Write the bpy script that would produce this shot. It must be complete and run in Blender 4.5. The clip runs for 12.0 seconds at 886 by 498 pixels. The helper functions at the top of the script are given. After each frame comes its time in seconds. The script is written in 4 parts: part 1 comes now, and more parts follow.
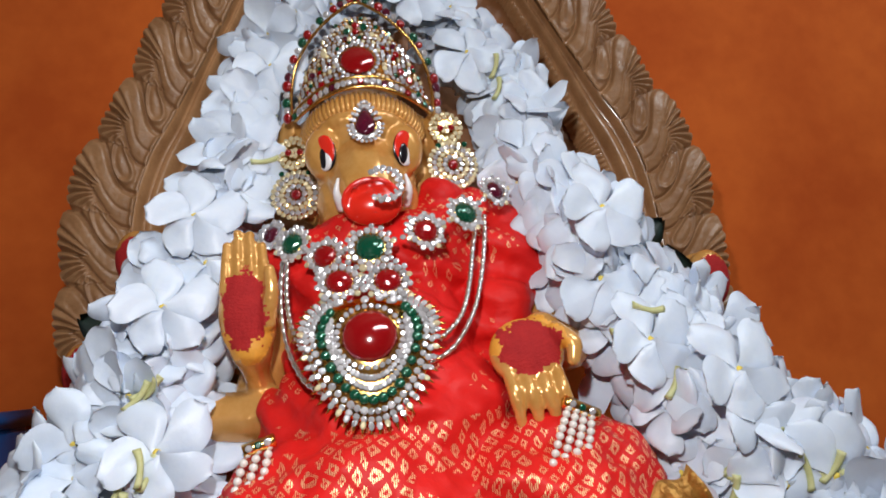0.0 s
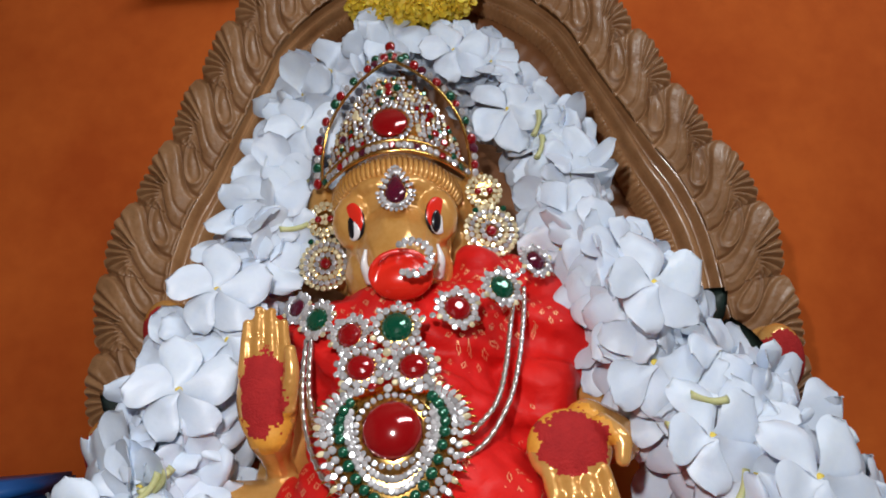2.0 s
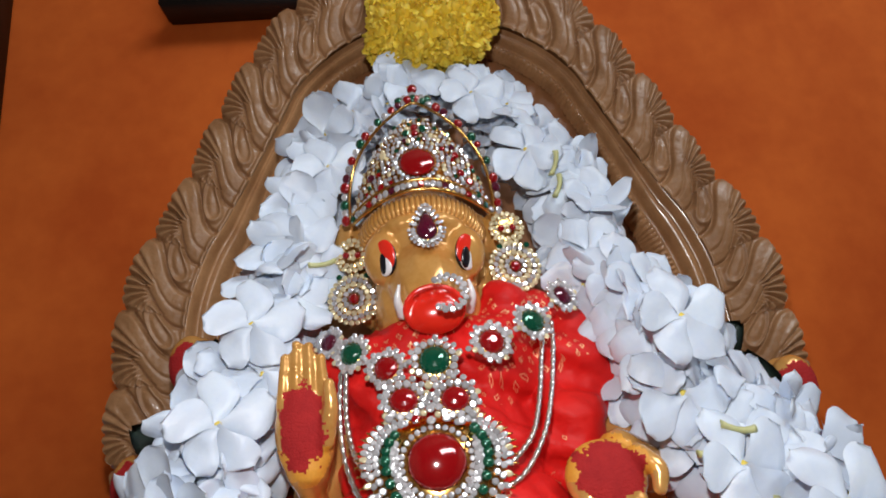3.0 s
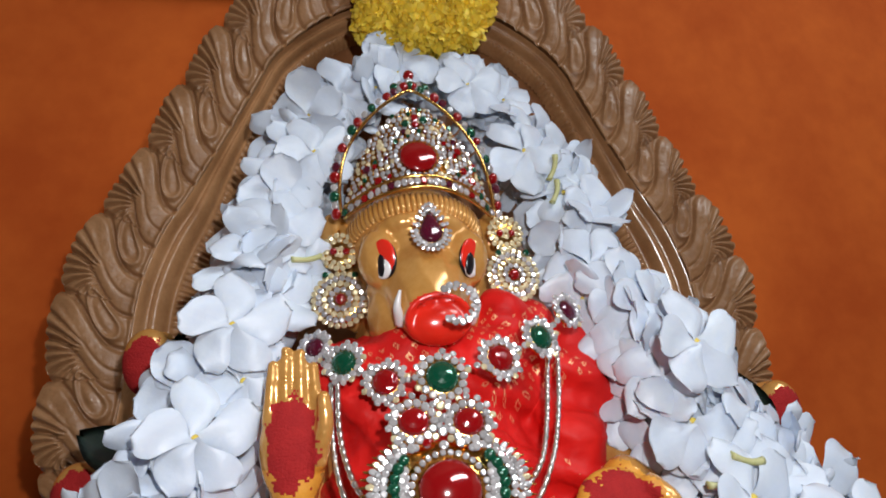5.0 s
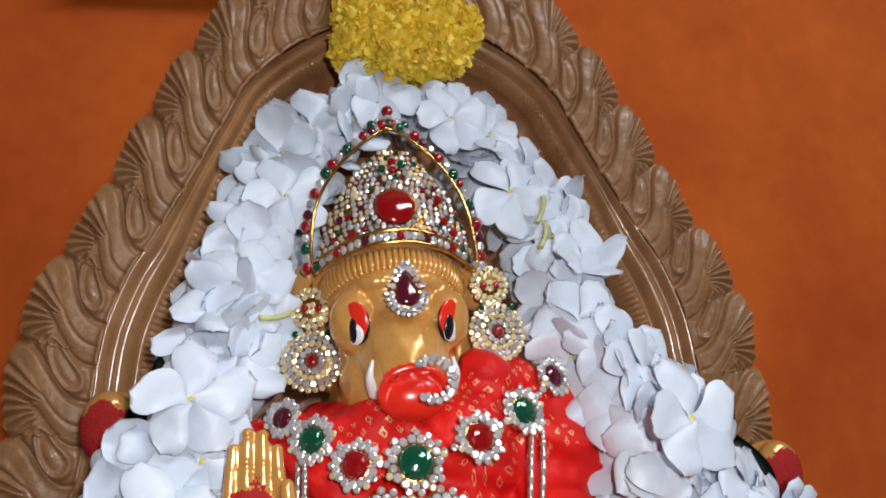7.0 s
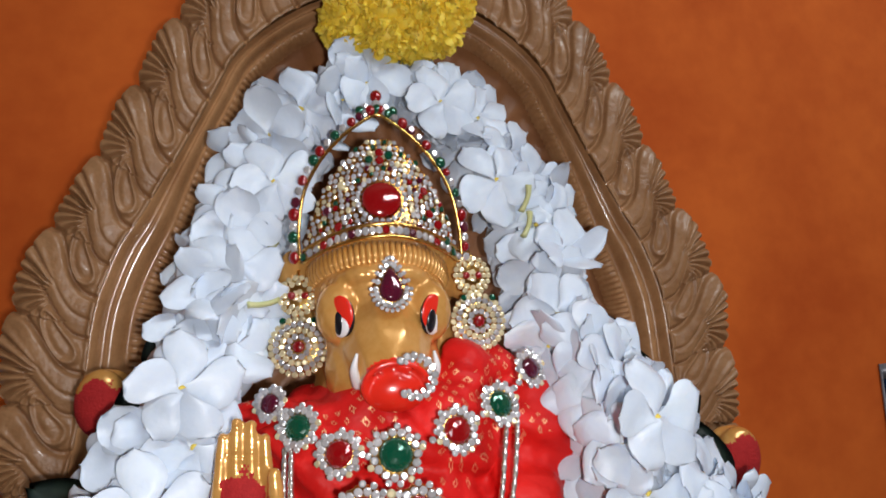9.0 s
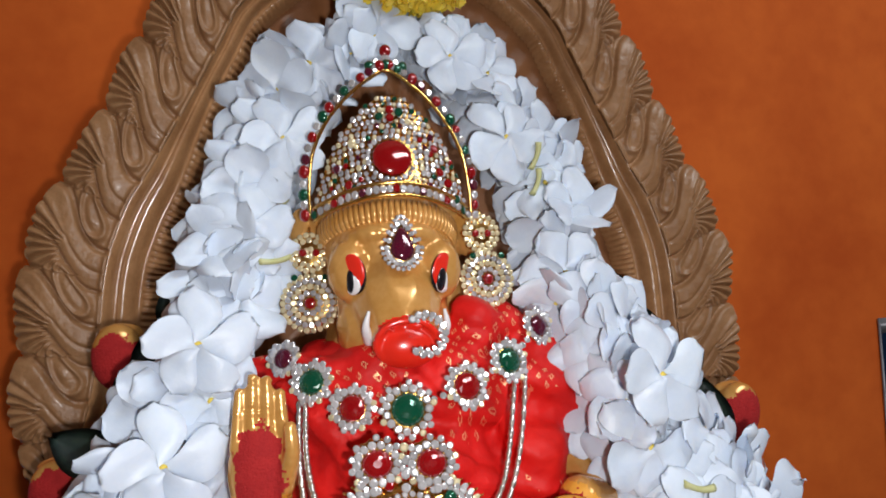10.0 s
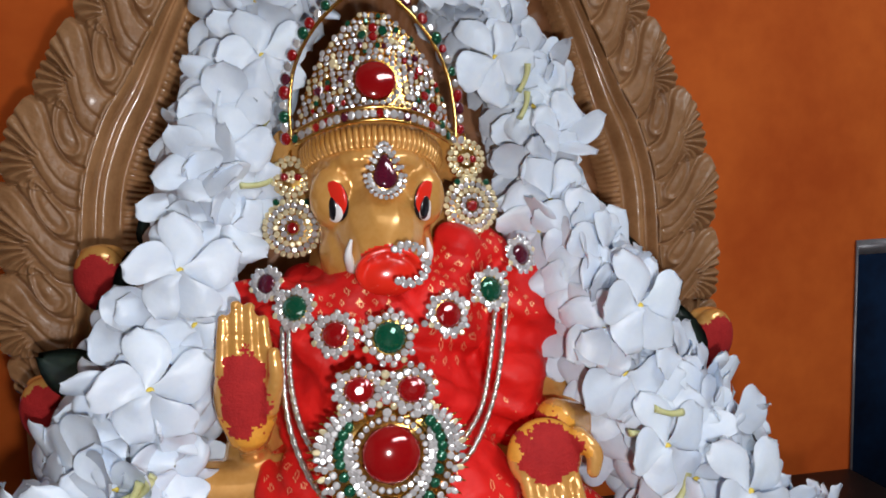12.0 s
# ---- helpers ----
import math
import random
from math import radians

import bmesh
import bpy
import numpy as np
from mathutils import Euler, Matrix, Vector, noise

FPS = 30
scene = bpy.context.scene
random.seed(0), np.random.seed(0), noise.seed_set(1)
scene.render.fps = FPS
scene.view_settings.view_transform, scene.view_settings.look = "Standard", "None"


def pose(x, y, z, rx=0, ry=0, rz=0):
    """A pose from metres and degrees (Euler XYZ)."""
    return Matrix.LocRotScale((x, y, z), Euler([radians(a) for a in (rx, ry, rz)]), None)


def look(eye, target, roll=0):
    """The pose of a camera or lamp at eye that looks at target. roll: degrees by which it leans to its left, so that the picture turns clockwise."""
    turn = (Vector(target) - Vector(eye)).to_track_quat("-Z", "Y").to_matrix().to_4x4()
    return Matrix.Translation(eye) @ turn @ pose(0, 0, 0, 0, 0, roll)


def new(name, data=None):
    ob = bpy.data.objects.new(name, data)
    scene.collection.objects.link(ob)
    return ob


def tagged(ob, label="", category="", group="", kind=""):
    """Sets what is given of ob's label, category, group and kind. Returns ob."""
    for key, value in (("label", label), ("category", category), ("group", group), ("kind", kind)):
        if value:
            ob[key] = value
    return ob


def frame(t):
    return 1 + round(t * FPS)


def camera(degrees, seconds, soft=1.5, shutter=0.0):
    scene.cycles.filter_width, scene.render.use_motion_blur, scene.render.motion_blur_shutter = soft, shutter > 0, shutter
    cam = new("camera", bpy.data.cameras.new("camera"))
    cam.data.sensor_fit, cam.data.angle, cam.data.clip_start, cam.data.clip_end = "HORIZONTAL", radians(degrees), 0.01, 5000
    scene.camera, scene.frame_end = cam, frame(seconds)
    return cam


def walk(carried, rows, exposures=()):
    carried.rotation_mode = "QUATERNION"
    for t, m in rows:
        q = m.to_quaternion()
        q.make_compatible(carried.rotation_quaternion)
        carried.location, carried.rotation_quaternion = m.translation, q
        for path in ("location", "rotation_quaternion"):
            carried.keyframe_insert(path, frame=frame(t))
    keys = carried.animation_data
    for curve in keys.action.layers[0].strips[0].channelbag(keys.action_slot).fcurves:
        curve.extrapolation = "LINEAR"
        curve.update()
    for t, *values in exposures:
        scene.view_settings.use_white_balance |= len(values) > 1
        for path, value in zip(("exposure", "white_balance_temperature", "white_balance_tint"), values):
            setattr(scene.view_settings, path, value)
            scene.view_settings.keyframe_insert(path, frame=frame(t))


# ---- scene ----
cam = camera(67.40, 12.0, soft=1.8)
PATH = [
    (0, (-0.0148, 0.0262, 0.2227), (0.1736, 1.9911, 0.5449), -5.29),
    (0.5, (-0.0091, 0.0325, 0.2271), (0.0895, 2.0065, 0.5332), -5.14),
    (1, (-0.0067, 0.0487, 0.2280), (0.0890, 2.0260, 0.5129), -4.22),
    (1.5, (-0.0002, 0.0543, 0.2347), (0.0462, 2.0343, 0.5132), -4.50),
    (2, (-0.0005, 0.0462, 0.2426), (0.0184, 1.9956, 0.6891), -4.47),
    (2.5, (-0.0153, 0.0446, 0.2423), (0.0390, 1.9876, 0.7134), -3.70),
    (3, (-0.0249, 0.0368, 0.2424), (0.0686, 1.9594, 0.7856), -5.11),
    (3.2, (-0.0285, 0.0411, 0.2405), (0.1128, 1.9550, 0.8034), -4.62),
    (4.8, (-0.0604, 0.0583, 0.2573), (0.2620, 1.9693, 0.7512), -3.14),
    (5, (-0.0620, 0.0589, 0.2603), (0.2810, 1.9712, 0.7352), -3.07),
    (5.5, (-0.0567, 0.0638, 0.2643), (0.2916, 1.9824, 0.7086), -3.41),
    (6, (-0.0559, 0.0706, 0.2724), (0.2809, 1.9997, 0.6788), -3.46),
    (6.5, (-0.0584, 0.0731, 0.2882), (0.3068, 1.9994, 0.6829), -3.43),
    (7, (-0.0494, 0.0702, 0.2965), (0.2981, 1.9930, 0.7231), -3.11),
    (7.2, (-0.0444, 0.0718, 0.2930), (0.2954, 1.9922, 0.7361), -2.92),
    (8.8, (-0.0477, 0.0586, 0.3196), (0.3053, 2.0092, 0.5855), -1.68),
    (9, (-0.0481, 0.0583, 0.3208), (0.3277, 2.0088, 0.5536), -1.72),
    (9.5, (-0.0513, 0.0576, 0.3238), (0.3315, 2.0153, 0.4679), -1.83),
    (10, (-0.0526, 0.0568, 0.3257), (0.3196, 2.0204, 0.4012), -1.37),
    (10.5, (-0.0569, 0.0627, 0.3277), (0.3588, 2.0188, 0.3559), -0.90),
    (11, (-0.0520, 0.0615, 0.3315), (0.3487, 2.0204, 0.2846), -0.84),
    (11.5, (-0.0455, 0.0635, 0.3340), (0.3677, 2.0154, 0.1953), -0.59),
    (12, (-0.0501, 0.0584, 0.3359), (0.3516, 2.0062, 0.1243), -0.43),
]
walk(cam, [(t, look(eye, target, roll)) for t, eye, target, roll in PATH],
     exposures=((0, 0.10), (1.5, 0.08), (2.5, -0.03), (3, 0.06), (5, 0.08), (7, 0.12), (10, 0.12), (11, 0.12), (12, 0.02)))

# ---- light ----
world = bpy.data.worlds.new("room_dark")
scene.world = world
world.use_nodes = True
world.node_tree.nodes["Background"].inputs[0].default_value = (0.9, 0.95, 1.0, 1)
world.node_tree.nodes["Background"].inputs[1].default_value = 0.14


def lamp(name, kind, power, colour, m, size):
    data = bpy.data.lights.new(name, kind)
    data.energy, data.color = power, colour
    if kind == "AREA":
        data.shape, data.size, data.size_y = "RECTANGLE", size[0], size[1]
    else:
        data.shadow_soft_size = size
    ob = new(name, data)
    ob.matrix_world = m
    return ob


FLASH = lamp("phone_light", "POINT", 2.45, (1.0, 0.98, 0.98), pose(-0.030, 0.035, 0.312), 0.006)
# unseen fill lamp, added high on the right as general room light
lamp("room_fill", "AREA", 14.0, (0.90, 0.96, 1.0), look((0.75, -0.65, 1.45), (0.0, 0.45, 0.3)), (1.2, 0.25))


# ---- materials ----
def material(name, colour, rough=0.5, metal=0.0, second=None, scale=60.0, bump=0.0, bump_scale=200.0, coat=0.0, spec=0.5, sss=0.0, per_object=0.0):
    m = bpy.data.materials.new(name)
    m.use_nodes = True
    t = m.node_tree
    b = t.nodes["Principled BSDF"]
    b.inputs["Roughness"].default_value = rough
    b.inputs["Metallic"].default_value = metal
    b.inputs["Coat Weight"].default_value = coat
    b.inputs["Coat Roughness"].default_value = 0.12
    b.inputs["Specular IOR Level"].default_value = spec
    if sss:
        b.inputs["Subsurface Weight"].default_value = sss
        b.inputs["Subsurface Radius"].default_value = (1.0, 0.9, 0.8)
        b.inputs["Subsurface Scale"].default_value = 0.002
    b.inputs["Base Color"].default_value = (*colour, 1)
    co = t.nodes.new("ShaderNodeTexCoord")
    if second:
        n1 = t.nodes.new("ShaderNodeTexNoise")
        n1.inputs["Scale"].default_value = scale
        n1.inputs["Detail"].default_value = 6
        n2 = t.nodes.new("ShaderNodeTexNoise")
        n2.inputs["Scale"].default_value = scale * 7
        n2.inputs["Detail"].default_value = 3
        add = t.nodes.new("ShaderNodeMath")
        add.operation = "MULTIPLY_ADD"
        add.inputs[1].default_value = 0.35
        t.links.new(co.outputs["Object"], n1.inputs["Vector"])
        t.links.new(co.outputs["Object"], n2.inputs["Vector"])
        t.links.new(n2.outputs["Fac"], add.inputs[0])
        t.links.new(n1.outputs["Fac"], add.inputs[2])
        ramp = t.nodes.new("ShaderNodeValToRGB")
        ramp.color_ramp.elements[0].position, ramp.color_ramp.elements[1].position = 0.45, 0.9
        ramp.color_ramp.elements[0].color, ramp.color_ramp.elements[1].color = (*colour, 1), (*second, 1)
        t.links.new(add.outputs[0], ramp.inputs["Fac"])
        out = ramp.outputs["Color"]
        if per_object:
            info = t.nodes.new("ShaderNodeObjectInfo")
            hsv = t.nodes.new("ShaderNodeHueSaturation")
            rng = t.nodes.new("ShaderNodeMapRange")
            rng.inputs["To Min"].default_value, rng.inputs["To Max"].default_value = 1 - per_object, 1 + per_object * 0.4
            t.links.new(info.outputs["Random"], rng.inputs["Value"])
            t.links.new(rng.outputs["Result"], hsv.inputs["Value"])
            t.links.new(out, hsv.inputs["Color"])
            out = hsv.outputs["Color"]
        t.links.new(out, b.inputs["Base Color"])
    if bump:
        nb = t.nodes.new("ShaderNodeTexNoise")
        nb.inputs["Scale"].default_value = bump_scale
        nb.inputs["Detail"].default_value = 5
        bp = t.nodes.new("ShaderNodeBump")
        bp.inputs["Strength"].default_value = bump
        bp.inputs["Distance"].default_value = 0.002
        t.links.new(co.outputs["Object"], nb.inputs["Vector"])
        t.links.new(nb.outputs["Fac"], bp.inputs["Height"])
        t.links.new(bp.outputs["Normal"], b.inputs["Normal"])
    return m


WALL = material("orange_wall_paint", (0.72, 0.150, 0.024), 0.85, second=(0.54, 0.090, 0.014), scale=9, bump=0.15, bump_scale=40, spec=0.15)
WOOD = material("carved_wood", (0.37, 0.195, 0.090), 0.40, second=(0.25, 0.12, 0.050), scale=45, bump=0.35, bump_scale=300, coat=0.12)
WOOD_GLOSS = material("polished_moulding", (0.50, 0.265, 0.120), 0.24, second=(0.34, 0.165, 0.07), scale=60, bump=0.12, coat=0.6)
WOOD_DARK = material("panel_wood", (0.34, 0.145, 0.055), 0.42, second=(0.22, 0.085, 0.032), scale=30, bump=0.2)
PETAL = material("white_petal", (0.73, 0.81, 0.92), 0.42, second=(0.65, 0.74, 0.87), scale=60, bump=0.10, bump_scale=250, sss=0.45, per_object=0.10)
FLOWER_EYE = material("flower_throat", (0.80, 0.62, 0.10), 0.6)
STEM = material("flower_tube", (0.62, 0.62, 0.34), 0.5, second=(0.48, 0.50, 0.20), scale=120, sss=0.2)
LEAF = material("dark_leaf", (0.012, 0.022, 0.028), 0.45, second=(0.03, 0.05, 0.03), scale=80)
MARIGOLD = material("marigold_yellow", (0.98, 0.68, 0.05), 0.55, second=(0.98, 0.76, 0.10), scale=150, sss=0.5, per_object=0.1)
GOLD_SKIN = material("golden_painted_statue", (0.74, 0.40, 0.125), 0.22, 0.32, second=(0.60, 0.29, 0.065), scale=70, bump=0.06, bump_scale=150, coat=0.4)
KUMKUM = material("red_powder", (0.42, 0.012, 0.012), 0.85, second=(0.33, 0.006, 0.008), scale=200, bump=0.4, bump_scale=900)
TURMERIC = material("turmeric_paste", (0.78, 0.36, 0.04), 0.6, second=(0.62, 0.26, 0.03), scale=150, bump=0.2)
RED_PAINT = material("red_enamel", (0.75, 0.025, 0.012), 0.22, coat=0.5)
BLACK_PAINT = material("black_enamel", (0.006, 0.006, 0.010), 0.25, coat=0.4)
WHITE_PAINT = material("white_enamel", (0.80, 0.80, 0.82), 0.3, coat=0.4)
GOLD = material("gold_metal", (0.95, 0.62, 0.20), 0.2, 1.0, second=(0.80, 0.45, 0.11), scale=200)
SILVER = material("silver_chain", (0.82, 0.80, 0.76), 0.25, 0.9, second=(0.60, 0.57, 0.52), scale=400)
PEARL = material("pearl_bead", (0.85, 0.82, 0.78), 0.2, 0.1, second=(0.75, 0.70, 0.64), scale=300, coat=0.6)
CRYSTAL = material("clear_rhinestone", (0.96, 0.95, 0.94), 0.14, 0.62, second=(0.72, 0.74, 0.79), scale=900, coat=0.5, per_object=0.34)
CRYSTAL_WARM = material("gilded_rhinestone", (0.98, 0.90, 0.64), 0.18, 0.50, second=(0.95, 0.78, 0.42), scale=900, coat=0.4, per_object=0.28)
RUBY = material("ruby_glass", (0.40, 0.005, 0.008), 0.06, 0.20, second=(0.20, 0.002, 0.004), scale=90, coat=1.0, spec=0.8)
GARNET = material("garnet_glass", (0.13, 0.008, 0.03), 0.06, 0.2, second=(0.06, 0.004, 0.02), scale=120, coat=1.0, spec=0.8)
EMERALD = material("emerald_glass", (0.004, 0.17, 0.085), 0.07, 0.45, second=(0.002, 0.045, 0.025), scale=260, coat=1.0, spec=0.8)
MAROON = material("maroon_velvet", (0.22, 0.008, 0.010), 0.8, second=(0.13, 0.004, 0.006), scale=60, bump=0.3, bump_scale=500)
BLUE = material("blue_plastic", (0.02, 0.13, 0.42), 0.4, second=(0.015, 0.09, 0.32), scale=20)
FRAME_METAL = material("grey_picture_frame", (0.30, 0.31, 0.34), 0.35, 0.4, second=(0.2, 0.2, 0.23), scale=80)
PRINT = material("dark_blue_print", (0.002, 0.005, 0.016), 0.8, second=(0.004, 0.02, 0.06), scale=14, spec=0.1)
DARK = material("dark_door_wood", (0.012, 0.010, 0.010), 0.5, second=(0.02, 0.016, 0.014), scale=30)
ROOM = material("cream_room_paint", (0.55, 0.47, 0.38), 0.8, second=(0.48, 0.40, 0.31), scale=4, bump=0.1)
FLOOR_TILE = material("floor_tile", (0.30, 0.24, 0.19), 0.35, second=(0.24, 0.19, 0.15), scale=6)

GOLD_CLOTH = material("gold_tissue", (0.80, 0.48, 0.13), 0.35, 0.5, second=(0.55, 0.28, 0.06), scale=180, bump=0.6, bump_scale=420)


def brocade():
    """Red silk with small gold motifs in a diamond lattice."""
    m = material("red_silk_brocade", (0.74, 0.016, 0.012), 0.52, second=(0.58, 0.010, 0.010), scale=35, bump=0.4, bump_scale=160, spec=0.25)
    t = m.node_tree
    b = t.nodes["Principled BSDF"]
    red = b.inputs["Base Color"].links[0].from_socket
    co = t.nodes.new("ShaderNodeTexCoord")
    sep = t.nodes.new("ShaderNodeSeparateXYZ")
    warp = t.nodes.new("ShaderNodeTexNoise")
    warp.inputs["Scale"].default_value = 70
    t.links.new(co.outputs["Object"], warp.inputs["Vector"])
    shift = t.nodes.new("ShaderNodeVectorMath")
    shift.operation = "MULTIPLY_ADD"
    shift.inputs[1].default_value = (0.011, 0.011, 0.011)
    t.links.new(warp.outputs["Color"], shift.inputs[0])
    t.links.new(co.outputs["Object"], shift.inputs[2])
    t.links.new(shift.outputs[0], sep.inputs[0])

    def op(kind, a, c=None, d=None):
        n = t.nodes.new("ShaderNodeMath")
        n.operation = kind
        for k, v in enumerate((a, c, d)):
            if v is None:
                continue
            if isinstance(v, (int, float)):
                n.inputs[k].default_value = v
            else:
                t.links.new(v, n.inputs[k])
        return n.outputs[0]

    up = op("ADD", sep.outputs["Z"], op("MULTIPLY", sep.outputs["Y"], 0.6))
    a = op("MULTIPLY", op("ADD", sep.outputs["X"], op("MULTIPLY", up, 0.62)), 150.0)
    c = op("MULTIPLY", op("SUBTRACT", sep.outputs["X"], op("MULTIPLY", up, 0.62)), 150.0)
    fa = op("ABSOLUTE", op("SUBTRACT", op("FRACT", a), 0.5))
    fc = op("ABSOLUTE", op("SUBTRACT", op("FRACT", c), 0.5))
    near = op("MAXIMUM", fa, fc)
    motif = op("LESS_THAN", near, op("SUBTRACT", 0.30, op("MULTIPLY", op("GREATER_THAN", sep.outputs["Z"], 0.205), 0.08)))
    heart = op("GREATER_THAN", near, 0.10)
    fine = t.nodes.new("ShaderNodeTexWave")
    fine.inputs["Scale"].default_value = 420
    fine.inputs["Distortion"].default_value = 4.0
    t.links.new(co.outputs["Object"], fine.inputs["Vector"])
    grain = t.nodes.new("ShaderNodeTexNoise")
    grain.inputs["Scale"].default_value = 750
    t.links.new(co.outputs["Object"], grain.inputs["Vector"])
    thread = op("GREATER_THAN", op("ADD", op("MULTIPLY", fine.outputs["Fac"], 0.6), op("MULTIPLY", grain.outputs["Fac"], 0.6)), 0.60)
    patch = t.nodes.new("ShaderNodeTexNoise")
    patch.inputs["Scale"].default_value = 30
    t.links.new(co.outputs["Object"], patch.inputs["Vector"])
    chest = op("MULTIPLY", op("GREATER_THAN", sep.outputs["Z"], 0.205), 0.09)
    worn = op("GREATER_THAN", patch.outputs["Fac"], op("ADD", 0.42, chest))
    mask = op("MULTIPLY", op("MULTIPLY", motif, heart), op("MULTIPLY", thread, worn))
    mix = t.nodes.new("ShaderNodeMix")
    mix.data_type = "RGBA"
    t.links.new(mask, mix.inputs[0])
    t.links.new(red, mix.inputs[6])
    mix.inputs[7].default_value = (0.95, 0.70, 0.38, 1)
    t.links.new(mix.outputs[2], b.inputs["Base Color"])
    t.links.new(op("MULTIPLY", mask, 0.8), b.inputs["Metallic"])
    return m


SILK = brocade()



# ---- builders ----
def part(name, bm, mat, parent=None, label="", smooth=True):
    me = bpy.data.meshes.new(name)
    if smooth:
        for f in bm.faces:
            f.smooth = True
    bm.to_mesh(me)
    bm.free()
    for m in (mat if isinstance(mat, (list, tuple)) else (mat,)):
        me.materials.append(m)
    ob = new(name, me)
    if parent:
        ob.parent = parent
    if label:
        tagged(ob, label)
    return ob


def thing(name, at, label, category, group="", kind=""):
    ob = new(name)
    ob.location = at
    ob.empty_display_size = 0.02
    return tagged(ob, label, category, group, kind)


def shared(name, me, m, parent):
    ob = new(name, me)
    ob.parent = parent
    ob.matrix_basis = m
    return ob


def box(bm, lo, hi, bevel=0.0):
    g = bmesh.ops.create_cube(bm, size=1)
    c = [(a + b) / 2 for a, b in zip(lo, hi)]
    d = [b - a for a, b in zip(lo, hi)]
    bmesh.ops.transform(bm, matrix=Matrix.Translation(c) @ Matrix.Diagonal((*d, 1)), verts=g["verts"])
    if bevel:
        bmesh.ops.bevel(bm, geom=list({e for v in g["verts"] for e in v.link_edges}), offset=bevel, segments=2, affect="EDGES")
    return bm


def grid(bm, fn, nu, nv, wrap=False):
    """A sheet of fn(u, v) over the unit square."""
    rows = [[bm.verts.new(fn(i / nu, j / nv)) for j in range(nv + 1)] for i in range(nu + (0 if wrap else 1))]
    n = len(rows)
    for i in range(nu):
        for j in range(nv):
            bm.faces.new((rows[i][j], rows[(i + 1) % n][j], rows[(i + 1) % n][j + 1], rows[i][j + 1]))
    return bm


def spline(points):
    """A function of t in 0..1 that glides evenly through the points."""
    p = np.array(points, float)
    p = np.vstack([2 * p[0] - p[1], p, 2 * p[-1] - p[-2]])
    n = len(p) - 3

    def at(t):
        k = min(int(max(t, 0) * n), n - 1)
        f = t * n - k
        a, b, c, d = p[k:k + 4]
        return 0.5 * (2 * b + (c - a) * f + (2 * a - 5 * b + 4 * c - d) * f * f + (3 * b - a - 3 * c + d) * f ** 3)
    return at


def tube(bm, at, radius, n=40, sides=8, close=False):
    """A round bar along the curve at(t); radius: a number or a function of t."""
    pts = [Vector(at(k / n)) for k in range(n if close else n + 1)]
    rings = []
    for k, p in enumerate(pts):
        a, b = (pts[(k + 1) % len(pts)], pts[k - 1]) if close else (pts[min(k + 1, n)], pts[max(k - 1, 0)])
        d = (a - b).normalized()
        side = d.cross(Vector((0, 1, 0.03))).normalized()
        up = side.cross(d)
        r = radius(k / n) if callable(radius) else radius
        rings.append([bm.verts.new(p + r * (math.cos(w) * side + math.sin(w) * up)) for w in (2 * math.pi * q / sides for q in range(sides))])
    m = len(rings)
    for k in range(m if close else m - 1):
        for q in range(sides):
            bm.faces.new((rings[k][q], rings[k][(q + 1) % sides], rings[(k + 1) % m][(q + 1) % sides], rings[(k + 1) % m][q]))
    if not close:
        bm.faces.new(rings[0][::-1])
        bm.faces.new(rings[-1])
    return bm


def ball(bm, c, r, m=None, seg=2):
    g = bmesh.ops.create_icosphere(bm, subdivisions=seg, radius=1)
    r = (r, r, r) if isinstance(r, (int, float)) else r
    bmesh.ops.transform(bm, matrix=Matrix.Translation(c) @ (m or Matrix()) @ Matrix.Diagonal((*r, 1)), verts=g["verts"])
    return g["verts"]


def limb(bm, points, radii, n=14):
    at, rad = spline(points), spline([(r,) for r in radii])
    for k in range(n + 1):
        ball(bm, at(k / n), float(rad(k / n)[0]))


def fused(bm, voxel, smooth=3):
    """The blobs of bm grown into one skin."""
    me = bpy.data.meshes.new("skin")
    bm.to_mesh(me)
    bm.free()
    ob = new("skin", me)
    mod = ob.modifiers.new("skin", "REMESH")
    mod.mode, mod.voxel_size = "VOXEL", voxel
    bpy.context.view_layer.update()
    made = bpy.data.meshes.new_from_object(ob.evaluated_get(bpy.context.evaluated_depsgraph_get()))
    bpy.data.objects.remove(ob)
    out = bmesh.new()
    out.from_mesh(made)
    for _ in range(smooth):
        bmesh.ops.smooth_vert(out, verts=out.verts, factor=0.5, use_axis_x=True, use_axis_y=True, use_axis_z=True)
    return out


# ---- the room ----
def slab(name, lo, hi, mat, label):
    return tagged(part(name, box(bmesh.new(), lo, hi), mat, None, "", False), label, name.split("_")[0], "", "structure")


slab("wall_north", (-1.6, 0.58, -0.75), (1.6, 0.70, 1.9), WALL, "orange painted plaster wall behind the altar")
slab("wall_east", (1.6, -2.2, -0.75), (1.7, 0.70, 1.9), ROOM, "plain cream side wall of the room")
slab("wall_west", (-1.7, -2.2, -0.75), (-1.6, 0.70, 1.9), ROOM, "plain cream side wall of the room")
slab("wall_south", (-1.7, -2.3, -0.75), (1.7, -2.2, 1.9), ROOM, "plain cream wall behind the viewer")
slab("floor", (-1.7, -2.3, -0.80), (1.7, 0.70, -0.75), FLOOR_TILE, "brown tiled floor of the room")
slab("ceiling", (-1.7, -2.3, 1.9), (1.7, 0.70, 1.95), ROOM, "plain cream ceiling of the room")
TOP = 0.06
altar = thing("altar_table", (0, 0.3, -0.75), "dark wooden altar table under the statue", "table")
part("tabletop", box(bmesh.new(), (-0.45, -0.15, 0.78), (0.45, 0.275, 0.81), 0.004), DARK, altar)
